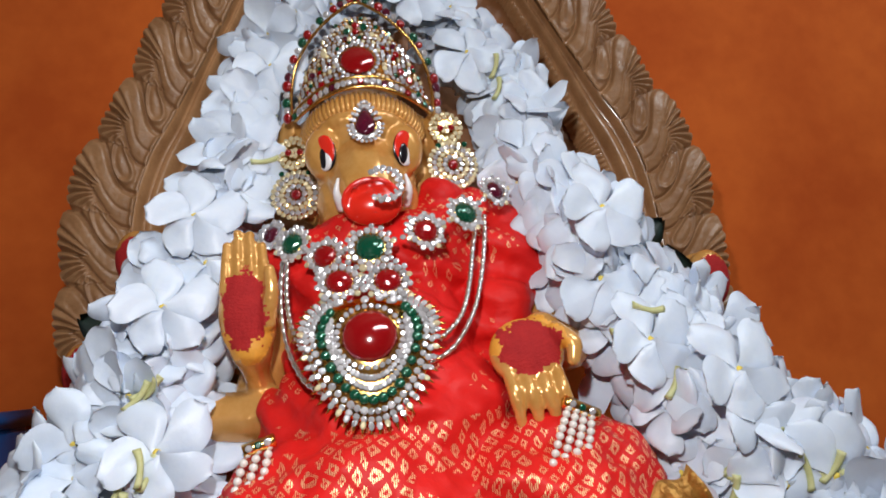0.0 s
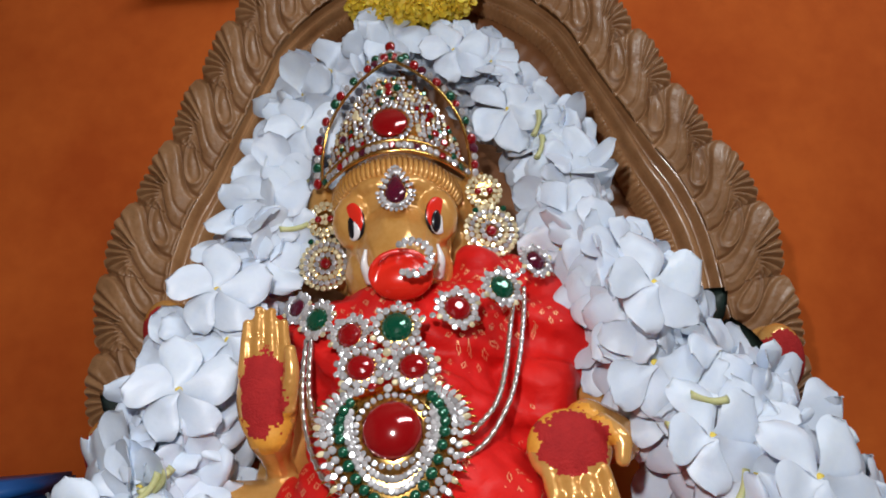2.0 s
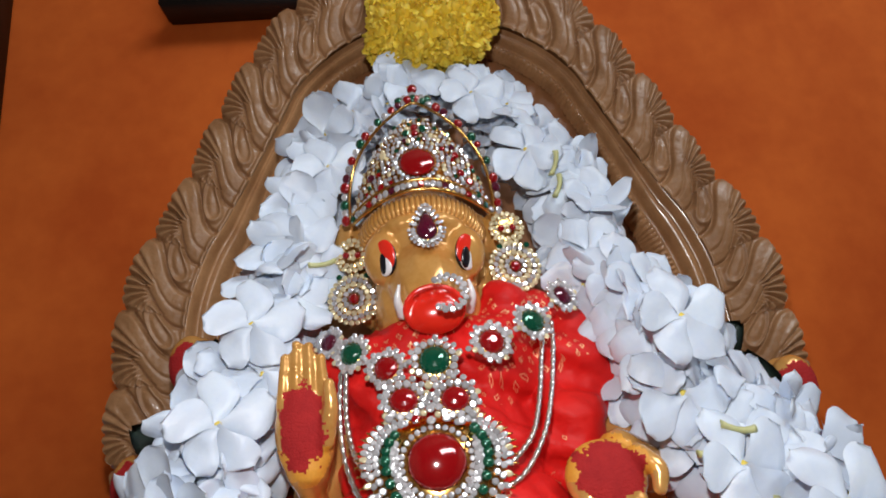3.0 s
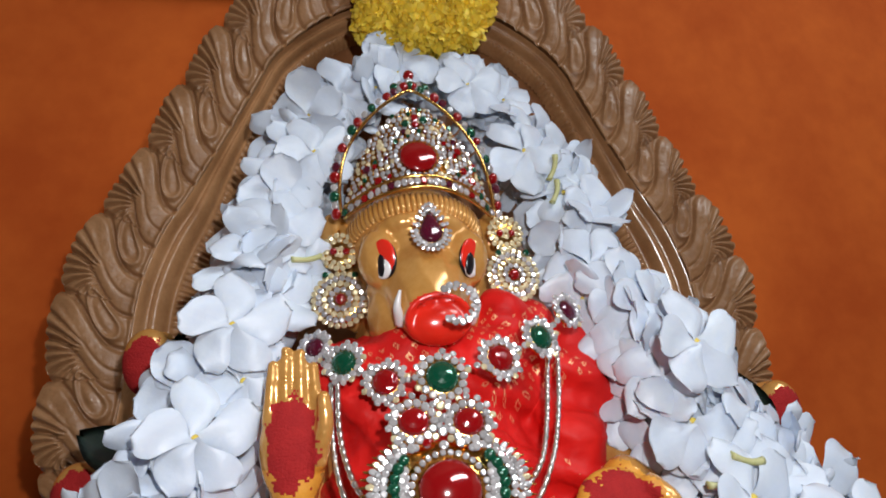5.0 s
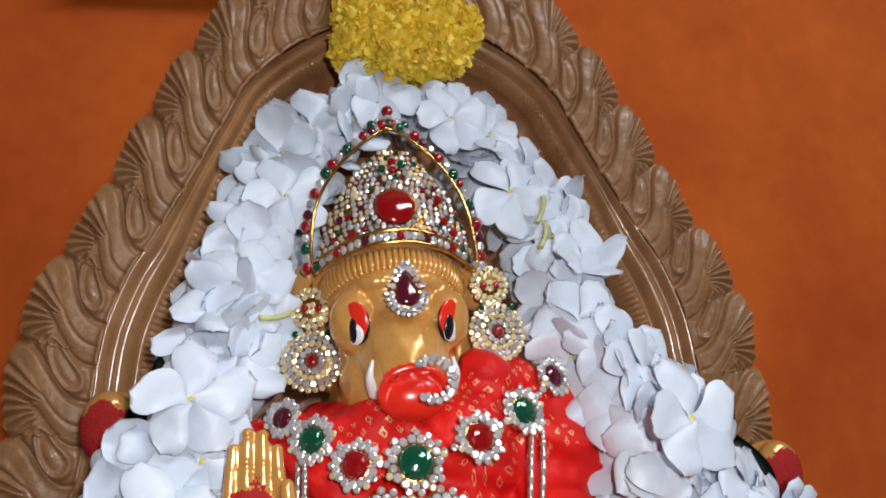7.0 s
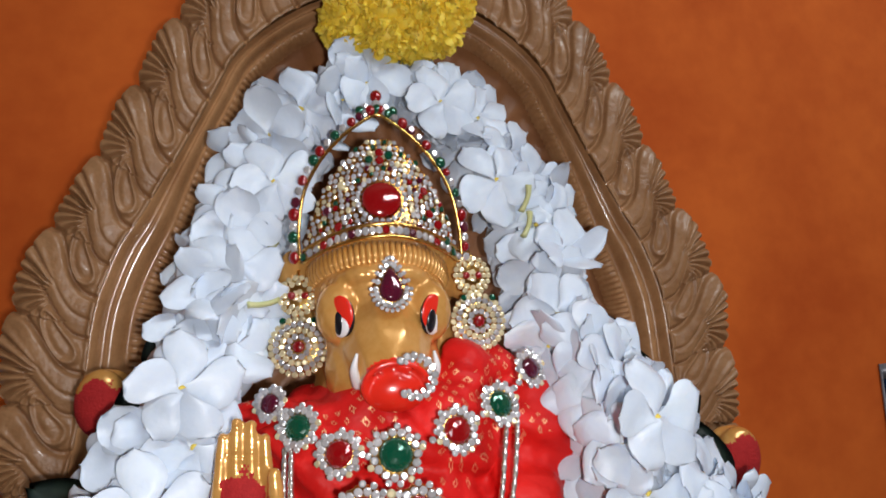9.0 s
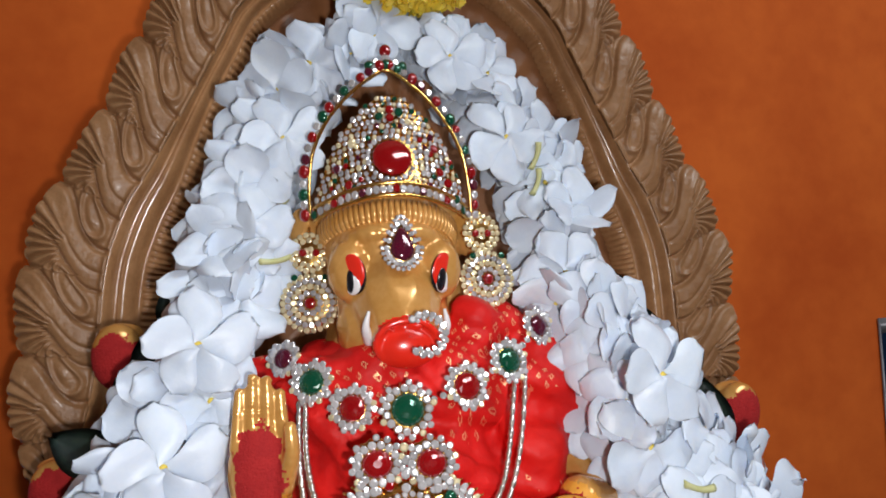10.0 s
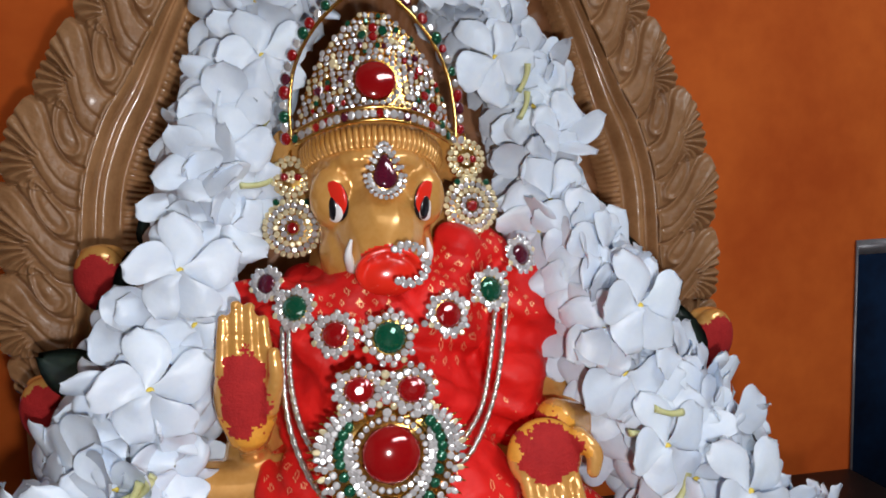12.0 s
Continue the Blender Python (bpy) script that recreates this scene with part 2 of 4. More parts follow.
for x in (-0.41, 0.41):
    for y in (-0.11, 0.24):
        part("leg", box(bmesh.new(), (x - 0.025, y - 0.025, 0), (x + 0.025, y + 0.025, 0.781), 0.003), DARK, altar)

# ---- carved arch behind the statue ----
OUTER = spline([(0.205, 0.222), (0.214, 0.25), (0.2125, 0.285), (0.211, 0.315), (0.209, 0.338), (0.2025, 0.36), (0.189, 0.387), (0.178, 0.405), (0.1645, 0.434), (0.152, 0.461), (0.1385, 0.488), (0.125, 0.512), (0.098, 0.548), (0.055, 0.575), (0, 0.587)])
INNER = spline([(0.186, 0.226), (0.177, 0.254), (0.172, 0.285), (0.170, 0.308), (0.168, 0.328), (0.164, 0.346), (0.155, 0.370), (0.144, 0.388), (0.131, 0.412), (0.1175, 0.438), (0.106, 0.461), (0.094, 0.484), (0.070, 0.507), (0.038, 0.524), (0, 0.530)])
ARCH_X, ARCH_Y = 0.0010, 0.450
LENGTH = [0.0]
for k in range(400):
    a, b = [(OUTER(q) + INNER(q)) / 2 for q in (k / 400, (k + 1) / 400)]
    LENGTH.append(LENGTH[-1] + float(np.linalg.norm(b - a)))


def soft(x, lo, hi):
    f = min(max((x - lo) / (hi - lo), 0), 1)
    return f * f * (3 - 2 * f)


def carved(side):
    """One half of the leaf-carved band: swept leaves, each with a fan of fingers at its outer end and a curled bud."""
    first = 0.0182 if side < 0 else 0.0325
    rows, steps = {}, range(401)

    def at(u, v):
        w = min(max((v - 0.05) / 0.90, 0), 1)
        if u not in rows:
            rows[u] = ((np.interp(u * 400, steps, LENGTH) - first) / 0.0447, OUTER(u), INNER(u))
        run, o, i = rows[u]
        s = -run                                   # grows downwards; whole numbers are the notches of the outline
        lobe = s - math.floor(s)
        # round lobes: full in the middle, pinched at the notch below, where the next leaf starts behind
        o = o + (i - o) * (0.16 * (1 - math.sin(math.pi * min(0.12 + 0.88 * lobe, 1.0)) ** 0.4) - 0.04)
        p = i + (o - i) * w
        # leaves sweep down and inwards in an S
        q = s - 0.62 * (1 - w) - 0.10 * math.sin(2 * math.pi * w)
        cell = q - math.floor(q)
        rise = 0.0085 * math.sin(math.pi * (0.16 + 0.70 * w)) ** 0.6
        blade = math.sin(math.pi * min(cell / 0.52, 1.0)) ** 0.7
        rise += 0.0022 * blade * (0.55 + 0.45 * w)
        # deep line under each blade and a fine vein along it
        rise -= 0.0026 * math.exp(-((cell - 0.01) / 0.032) ** 2) + 0.0026 * math.exp(-((cell - 0.99) / 0.032) ** 2)
        rise -= 0.0019 * math.exp(-((cell - 0.54) / 0.028) ** 2)
        rise -= 0.0010 * math.exp(-((cell - 0.30) / 0.03) ** 2) * soft(0.62 - w, 0, 0.15)
        # fan of fingers at the outer lower end of the leaf
        da, dw = 1.15 * (lobe - 0.70), w - 0.40
        turn, far = math.atan2(dw, da), math.hypot(da, dw)
        fan = soft(far, 0.16, 0.30) * soft(turn, 0.35, 0.55) * soft(2.55 - turn, 0, 0.25) * soft(lobe, 0.12, 0.30)
        fingers = abs(math.cos(math.pi * (turn * 4.3 + 0.9 * far)))
        rise += fan * (0.0040 * (fingers ** 0.7 - 0.50))
        # curled bud between the leaves
        a, b = cell - 0.76, w - 0.36
        d = math.hypot(a / 0.17, b / 0.24)
        rise += 0.0020 * math.exp(-((d - 1) / 0.18) ** 2) + 0.0014 * math.exp(-(d / 0.5) ** 2)
        # raised border on the inside
        rise += 0.0022 * math.exp(-((w - 0.02) / 0.03) ** 2)
        rise += 0.0006 * noise.noise((p[0] * 110, p[1] * 110, side))
        y = ARCH_Y + 0.004 - rise
        if v < 0.03 or v > 0.97:
            y = 0.488
        return (ARCH_X + side * p[0], y, p[1])
    bm = grid(bmesh.new(), at, 760, 60)
    if side > 0:
        bmesh.ops.reverse_faces(bm, faces=bm.faces)
    return bm


def inner_edge(u, d):
    a, b = INNER(max(u - 0.01, 0)), INNER(min(u + 0.01, 1))
    t = (b - a) / (np.linalg.norm(b - a) + 1e-9)
    p = INNER(u) + d * np.array((-t[1], t[0]))
    return np.array((max(p[0], 0), p[1]))


def moulding_width(u):
    return 0.030 - 0.015 * soft(u, 0.42, 0.66)


def moulding(side):
    def at(u, v):
        p = inner_edge(u, v * moulding_width(u) - 0.002)
        ribs = abs(math.sin(math.pi * (0.10 + v ** 0.8 * 2.9)))
        y = ARCH_Y + 0.002 + 0.020 * v - 0.0055 * ribs ** 0.7
        if v > 0.66:
            y -= 0.0012 * math.cos(np.interp(u * 400, range(401), LENGTH) * 1400)
        return (ARCH_X + side * p[0], y, p[1])
    bm = grid(bmesh.new(), at, 420, 26)
    if side > 0:
        bmesh.ops.reverse_faces(bm, faces=bm.faces)
    return bm


def back_panel():
    def at(u, v):
        p = inner_edge(u, moulding_width(u) - 0.006)
        x = p[0] * (2 * v - 1)
        turn = math.atan2(p[1] - 0.37, x)
        far = math.hypot(x, p[1] - 0.37)
        y = 0.474 - 0.0009 * math.cos(turn * 44) * min(max((far - 0.03) * 30, 0), 1)
        return (ARCH_X + x, y, p[1])
    return grid(bmesh.new(), at, 90, 160)


arch = thing("carved_arch", (0, 0, 0), "brown carved wooden arch with leaf scrolls, standing behind the statue", "arch")
part("carved_band", carved(-1), WOOD, arch)
part("carved_band", carved(1), WOOD, arch)
part("moulding", moulding(-1), WOOD_GLOSS, arch, "polished ribbed inner moulding")
part("moulding", moulding(1), WOOD_GLOSS, arch, "polished ribbed inner moulding")
part("back_panel", back_panel(), WOOD_DARK, arch, "dark fluted wooden back panel")
for x in (-0.19, 0.19):
    part("post", box(bmesh.new(), (x - 0.016, 0.452, TOP), (x + 0.016, 0.486, 0.25), 0.004), WOOD_DARK, arch)


# ---- statue and its clothes ----
IX = -0.019


REAR_PALMS = [(-0.146, 0.396, 0.290), (-0.169, 0.386, 0.231), (0.158, 0.367, 0.251)]


def statue():
    bm = bmesh.new()
    # head with a long snout
    ball(bm, (IX, 0.378, 0.337), (0.0315, 0.036, 0.036), None, 3)
    ball(bm, (IX, 0.392, 0.345), (0.043, 0.022, 0.026), None, 3)
    limb(bm, [(IX - 0.024, 0.357, 0.338), (IX - 0.012, 0.347, 0.344), (IX, 0.345, 0.344), (IX + 0.012, 0.347, 0.344), (IX + 0.024, 0.357, 0.338)], [0.004, 0.0045, 0.003, 0.0045, 0.004])
    ball(bm, (IX, 0.363, 0.316), (0.026, 0.025, 0.021), None, 3)
    limb(bm, [(IX, 0.360, 0.322), (IX + 0.001, 0.349, 0.311), (IX + 0.002, 0.341, 0.300)], [0.0215, 0.0195, 0.0140])
    ball(bm, (IX + 0.0022, 0.3345, 0.2972), (0.0145, 0.0090, 0.0108), pose(0, 0, 0, -18, 0, 0), 3)
    limb(bm, [(IX + 0.0022 + 0.0130 * math.cos(k * math.pi / 8), 0.3285 - 0.003 * math.sin(k * math.pi / 8), 0.2978 + 0.0094 * math.sin(k * math.pi / 8)) for k in range(17)], [0.0016] * 17, 48)
    for s in (-1, 1):
        ball(bm, (IX + s * 0.020, 0.349, 0.328), (0.010, 0.008, 0.014))
        ball(bm, (IX + s * 0.0125, 0.358, 0.304), (0.0140, 0.014, 0.018))
        ball(bm, (IX + s * 0.040, 0.382, 0.347), (0.008, 0.006, 0.013))
        ball(bm, (IX + s * 0.031, 0.386, 0.318), (0.008, 0.010, 0.018))
    ball(bm, (IX, 0.392, 0.380), (0.022, 0.018, 0.024), None, 3)
    # neck, chest
    limb(bm, [(IX, 0.385, 0.30), (IX, 0.375, 0.24), (IX, 0.37, 0.16)], [0.03, 0.045, 0.05])
    # raised arm
    limb(bm, [(-0.062, 0.372, 0.262), (-0.074, 0.365, 0.228), (-0.078, 0.352, 0.204)], [0.014, 0.013, 0.0125])
    limb(bm, [(-0.100, 0.345, 0.206), (-0.078, 0.345, 0.204), (-0.060, 0.345, 0.206)], [0.0115, 0.012, 0.012])
    limb(bm, [(-0.074, 0.352, 0.212), (-0.075, 0.342, 0.224), (-0.0752, 0.332, 0.235)], [0.0070, 0.0065, 0.0100])
    ball(bm, (-0.0755, 0.329, 0.249), (0.0130, 0.0075, 0.0215), pose(0, 0, 0, 0, -3, 0), 3)
    for k, (x, z) in enumerate(((-0.0835, 0.281), (-0.0785, 0.2865), (-0.0730, 0.2855), (-0.0680, 0.280))):
        limb(bm, [(-0.0755 + (k - 1.5) * 0.0062, 0.327, 0.260), (x, 0.329, z)], [0.0029, 0.0024], 8)
    limb(bm, [(-0.0665, 0.325, 0.245), (-0.0635, 0.322, 0.258), (-0.0640, 0.322, 0.268)], [0.0042, 0.0036, 0.0028], 8)
    # lowered arm
    limb(bm, [(0.050, 0.372, 0.265), (0.065, 0.360, 0.235), (0.068, 0.338, 0.222)], [0.014, 0.013, 0.011])
    limb(bm, [(0.069, 0.338, 0.222), (0.055, 0.325, 0.230)], [0.011, 0.010], 6)
    ball(bm, (0.044, 0.309, 0.222), (0.0165, 0.0075, 0.0150), pose(0, 0, 0, -14, 0, 0), 3)
    for k in range(4):
        x = 0.0335 + k * 0.0068
        limb(bm, [(x + 0.001, 0.304, 0.213), (x + 0.002, 0.299, 0.204), (x + 0.004 + 0.001 * k, 0.301, 0.192 - 0.0012 * k)], [0.0031, 0.0031, 0.0024], 9)
    limb(bm, [(0.057, 0.306, 0.230), (0.0625, 0.302, 0.224), (0.0615, 0.300, 0.217)], [0.0042, 0.004, 0.003], 8)
    # palms of the rear arms
    for a, b, c in REAR_PALMS:
        limb(bm, [(IX, 0.405, 0.24), ((IX + a) / 2, 0.412, (0.23 + c) / 2), (a, b + 0.012, c - 0.010)], [0.012, 0.011, 0.009], 22)
        ball(bm, (a, b, c), (0.0120, 0.0075, 0.0165), pose(0, 0, 0, 8, 0, 0), 3)
        ball(bm, (a, b + 0.005, c + 0.011), (0.0105, 0.0045, 0.0050), None, 3)
    # legs under the cloth
    limb(bm, [(-0.09, 0.33, 0.13), (IX, 0.33, 0.12), (0.07, 0.33, 0.13)], [0.03, 0.045, 0.03])
    ball(bm, (IX, 0.35, 0.10), (0.10, 0.07, 0.045))
    out = fused(bm, 0.0010, 3)
    for f in out.faces:
        c = f.calc_center_median()
        wob = 0.32 * noise.noise((c.x * 200, c.y * 90, c.z * 200)) + 0.15 * noise.noise((c.x * 700, 0, c.z * 700))
        a = math.hypot((c.x + 0.0757) / 0.0098, (c.z - 0.2515) / 0.0185) + wob
        b = math.hypot((c.x - 0.044) / 0.0130, (c.z - 0.2240) / 0.0115) + wob
        if (a < 1 or b < 1) and c.y < 0.327:
            f.material_index = 1
        elif c.y < 0.327 and ((a < 1.42 and c.z < 0.243) or (b < 1.3 and c.z > 0.222)):
            f.material_index = 5
        for x, y, z in REAR_PALMS:
            if math.hypot((c.x - x) / 0.0120, (c.z - z + 0.003) / 0.0150) + 0.6 * wob < 1 and c.y < y + 0.002:
                f.material_index = 1
        if math.hypot((c.x - IX - 0.0022) / 0.0152, (c.z - 0.2972) / 0.0118) < 1 and c.y < 0.3325:
            f.material_index = 2
    # combed hair over the brow
    for k in range(34):
        w = math.radians(-74 + 148 * k / 33)
        hair = bmesh.new()
        dip = 0.013 * (1 - math.cos(w))
        tube(hair, spline([(IX + 0.0315 * math.sin(w), 0.380 - 0.0352 * math.cos(w), 0.3490 - dip), (IX + 0.0335 * math.sin(w), 0.382 - 0.0368 * math.cos(w), 0.3525 - dip), (IX + 0.0340 * math.sin(w), 0.385 - 0.0365 * math.cos(w), 0.3590 - dip)]), lambda t: 0.0011 + 0.0003 * math.sin(math.pi * t), 8, 7)
        me = bpy.data.meshes.new("strand")
        hair.to_mesh(me)
        hair.free()
        out.from_mesh(me)
        bpy.data.meshes.remove(me)
    out.faces.ensure_lookup_table()
    # painted eyes and tusks
    for s, x in ((-1, IX - 0.0185), (1, IX + 0.0195)):
        m = pose(0, 0, 0, 8, 0, s * 36)
        for dy, dx, dz, rx, rz, idx in ((0.0, 0, 0.0004, 0.0064, 0.0088, 3), (-0.0005, 0, 0.0014, 0.0060, 0.0080, 2), (-0.0009, s * 0.0006, -0.0030, 0.0044, 0.0054, 4), (-0.0013, -0.0010, -0.0022, 0.0028, 0.0054, 3)):
            n = len(out.faces)
            ball(out, Vector((x, 0.3425, 0.3260)) + m @ Vector((dx, dy, dz)), (rx, 0.0014, rz), m, 3)
            out.faces.ensure_lookup_table()
            for f in out.faces[n:]:
                f.material_index = idx
    for s in (-1, 1):
        n = len(out.faces)
        tube(out, spline([(IX + 0.003 + s * 0.0150, 0.342, 0.298), (IX + 0.003 + s * 0.0172, 0.336, 0.304), (IX + 0.003 + s * 0.0160, 0.334, 0.311)]), lambda t: 0.0029 * (1 - 0.8 * t), 14, 10)
        out.faces.ensure_lookup_table()
        for f in out.faces[n:]:
            f.material_index = 4
    ob = part("statue", out, (GOLD_SKIN, KUMKUM, RED_PAINT, BLACK_PAINT, WHITE_PAINT, TURMERIC))
    return tagged(ob, "golden seated statue with a snouted face, painted eyes and red palms", "statue")


statue()


def sari():
    bm = bmesh.new()
    ball(bm, (IX, 0.372, 0.268), (0.058, 0.040, 0.034), None, 3)
    ball(bm, (IX + 0.004, 0.362, 0.225), (0.050, 0.050, 0.050), None, 3)
    ball(bm, (0.046, 0.380, 0.264), (0.034, 0.034, 0.040), None, 3)
    ball(bm, (0.040, 0.360, 0.238), (0.020, 0.030, 0.030), None, 3)
    ball(bm, (-0.046, 0.345, 0.196), (0.030, 0.036, 0.028), None, 3)
    ball(bm, (-0.010, 0.334, 0.196), (0.050, 0.046, 0.034), None, 3)
    ball(bm, (-0.030, 0.315, 0.160), (0.060, 0.052, 0.040), None, 3)
    ball(bm, (0.045, 0.325, 0.155), (0.055, 0.055, 0.042), None, 3)
    ball(bm, (0.0, 0.330, 0.115), (0.125, 0.075, 0.056), None, 3)
    limb(bm, [(-0.075, 0.37, 0.285), (-0.048, 0.352, 0.286), (IX, 0.343, 0.277), (0.010, 0.350, 0.288), (0.036, 0.372, 0.300)], [0.008, 0.008, 0.007, 0.009, 0.012])
    ball(bm, (0.016, 0.362, 0.298), (0.015, 0.012, 0.016), pose(0, 0, 0, 0, 25, 0), 3)
    out = fused(bm, 0.0017, 4)
    out.normal_update()
    moves = []
    for v in out.verts:
        c = v.co
        drape = math.sin((c.x * 0.55 + c.z - 0.3 * c.y) * 300 + 2.5 * noise.noise((c.x * 28, c.y * 28, c.z * 28)))
        lap = min(max((0.215 - c.z) / 0.03, 0), 1)
        folds = 0.0019 * (abs(drape) ** 0.6 * (1 if drape > 0 else -1)) * (1 - 0.6 * lap)
        folds += 0.0042 * noise.noise((c.x * 42, c.y * 42, c.z * 60)) + lap * 0.0022 * (0.5 - abs(noise.noise((c.x * 60 + 7, c.y * 60, c.z * 75)))) * 2 + 0.0012 * noise.noise((c.x * 130, c.y * 130, c.z * 130))
        moves.append(v.normal * folds)
    for v, d in zip(out.verts, moves):
        v.co += d
        if v.co.z < TOP:
            v.co.z = TOP
    ob = tagged(part("sari", out, SILK), "red silk sari with gold brocade motifs draped over the statue", "sari")
    for x, y, z, long, turn in ((0.086, 0.286, 0.158, 0.034, -28), (-0.066, 0.292, 0.150, 0.030, 20)):
        m = pose(x, y, z, 0, turn, 0)
        ruffle = grid(bmesh.new(), lambda u, v: m @ Vector((long * (u - 0.5), -0.004 * math.sin(u * 21) * v - 0.004 * math.sin(v * 3), 0.016 * (0.5 - v) + 0.002 * math.sin(u * 13))), 60, 10)
        bmesh.ops.solidify(ruffle, geom=ruffle.faces[:], thickness=0.0008)
        part("border", ruffle, GOLD_CLOTH, ob, "crumpled gold border of the sari")
    return ob


sari()


# ---- flowers ----
def flower_mesh(seed, cup, twist, curl, petal_len=0.0255, width=0.0100):
    """A white five-petalled pinwheel flower facing +z."""
    rng = random.Random(seed)
    petals = []
    for k in range(5):
        bm = bmesh.new()
        base = 2 * math.pi * k / 5 + rng.uniform(-0.12, 0.12)
        long = petal_len * rng.uniform(0.88, 1.08)
        wide = width * rng.uniform(0.9, 1.12)
        lift = cup + rng.uniform(-0.16, 0.16)
        roll = curl * rng.uniform(0.7, 2.4)
        bend = rng.uniform(-0.25, 0.15)

        def at(u, v):
            s = v * 2 - 1
            grow = 0.20 + 0.80 * soft(u, 0.0, 0.60)
            shape = grow * math.sqrt(max(1 - (max(u - 0.58, 0) / 0.42) ** 2.3, 0.0))
            x = long * u * (1 - 0.05 * s * s * u)
            y = wide * shape * s + wide * 0.34 * u * u
            z = long * (math.sin(lift) * u + bend * u * u) - roll * wide * (0.28 * s * s + 0.22 * s ** 4) * shape + 0.0014 * (s + 0.4) * (1 - u)
            z += 0.0017 * noise.noise((x * 85 + seed, y * 85 + k, 3)) + 0.0011 * math.sin(u * 7 + k + seed) * s * u - roll * 0.25 * wide * max(u - 0.75, 0) * 3
            x *= math.cos(lift) ** 0.5
            c, d = math.cos(base + twist * u), math.sin(base + twist * u)
            return (x * c - y * d, x * d + y * c, z + 0.0006 * k)
        grid(bm, at, 14, 10)
        for f in bm.faces:
            f.smooth = True
        me = bpy.data.meshes.new("petal")
        bm.to_mesh(me)
        bm.free()
        me.materials.append(PETAL)
        petals.append(me)
    bm = bmesh.new()
    ball(bm, (0, 0, 0.0014), (0.0021, 0.0021, 0.0010), None, 1)
    n = len(bm.faces)
    tube(bm, lambda t: (0.002 * t * t, 0, -0.001 - 0.019 * t), lambda t: 0.0016 - 0.0004 * math.sin(3 * t), 6, 7)
    bm.faces.ensure_lookup_table()
    for f in bm.faces[n:]:
        f.material_index = 1
    for f in bm.faces:
        f.smooth = True
    me = bpy.data.meshes.new("flower")
    bm.to_mesh(me)
    bm.free()
    for m in (FLOWER_EYE, STEM):
        me.materials.append(m)
    return me, petals


def plant(kind, m, parent):
    """A flower of that kind at the pose m: its throat and tube, and five petals."""
    ob = shared("flower", kind[0], m, parent)
    for me in kind[1]:
        shared("petal", me, Matrix(), ob)


FLOWERS = [flower_mesh(1, 0.10, 0.2, 0.22), flower_mesh(2, 0.22, 0.25, 0.35), flower_mesh(3, -0.05, 0.15, 0.18), flower_mesh(4, 0.40, 0.3, 0.4), flower_mesh(5, 0.12, -0.2, -0.15), flower_mesh(6, 0.6, 0.4, 0.5, 0.026, 0.0108), flower_mesh(7, 0.05, 0.1, 0.3, 0.029, 0.0118), flower_mesh(8, -0.15, 0.25, 0.45)]

# the two strands hang from the arch's top: x of the inner and outer edge, front depth, height
STRAND_L = spline([(-0.000, -0.030, 0.405, 0.462), (-0.030, -0.082, 0.402, 0.434), (-0.060, -0.104, 0.392, 0.392), (-0.060, -0.114, 0.375, 0.358), (-0.070, -0.120, 0.355, 0.320), (-0.088, -0.132, 0.342, 0.278), (-0.090, -0.152, 0.328, 0.245), (-0.094, -0.168, 0.316, 0.215), (-0.090, -0.195, 0.305, 0.180), (-0.095, -0.22, 0.295, 0.145), (-0.10, -0.24, 0.290, 0.11)])
STRAND_R = spline([(-0.010, 0.035, 0.405, 0.462), (0.012, 0.064, 0.400, 0.434), (0.040, 0.088, 0.390, 0.392), (0.046, 0.096, 0.372, 0.356), (0.046, 0.096, 0.348, 0.318), (0.056, 0.116, 0.325, 0.284), (0.064, 0.138, 0.313, 0.245), (0.080, 0.160, 0.302, 0.215), (0.086, 0.184, 0.290, 0.182), (0.098, 0.212, 0.283, 0.150), (0.11, 0.235, 0.278, 0.11)])
HERO_L = [(-0.101, 0.343, 0.299, 0.02), (-0.096, 0.343, 0.276, 0.5), (-0.068, 0.385, 0.3925, 0.3), (-0.111, 0.326, 0.255, 0.1), (-0.0836, 0.3705, 0.349, 0.9), (-0.108, 0.306, 0.196, 0.4)]
HERO_R = [(0.097, 0.306, 0.222, 0.25), (0.085, 0.310, 0.282, 0.1), (0.125, 0.289, 0.207, 0.45), (0.083, 0.318, 0.251, 0.7), (0.018, 0.398, 0.440, 0.2), (0.044, 0.385, 0.395, 0.65)]


def facing(rng, x, outward, tilt):
    """A turn that points +z of a flower out of the strand."""
    n = Vector((outward + rng.uniform(-tilt, tilt), -1.0, 0.15 + rng.uniform(-tilt, tilt))).normalized()
    return n.to_track_quat("Z", "Y").to_matrix().to_4x4() @ pose(0, 0, 0, 0, 0, rng.uniform(0, 360))


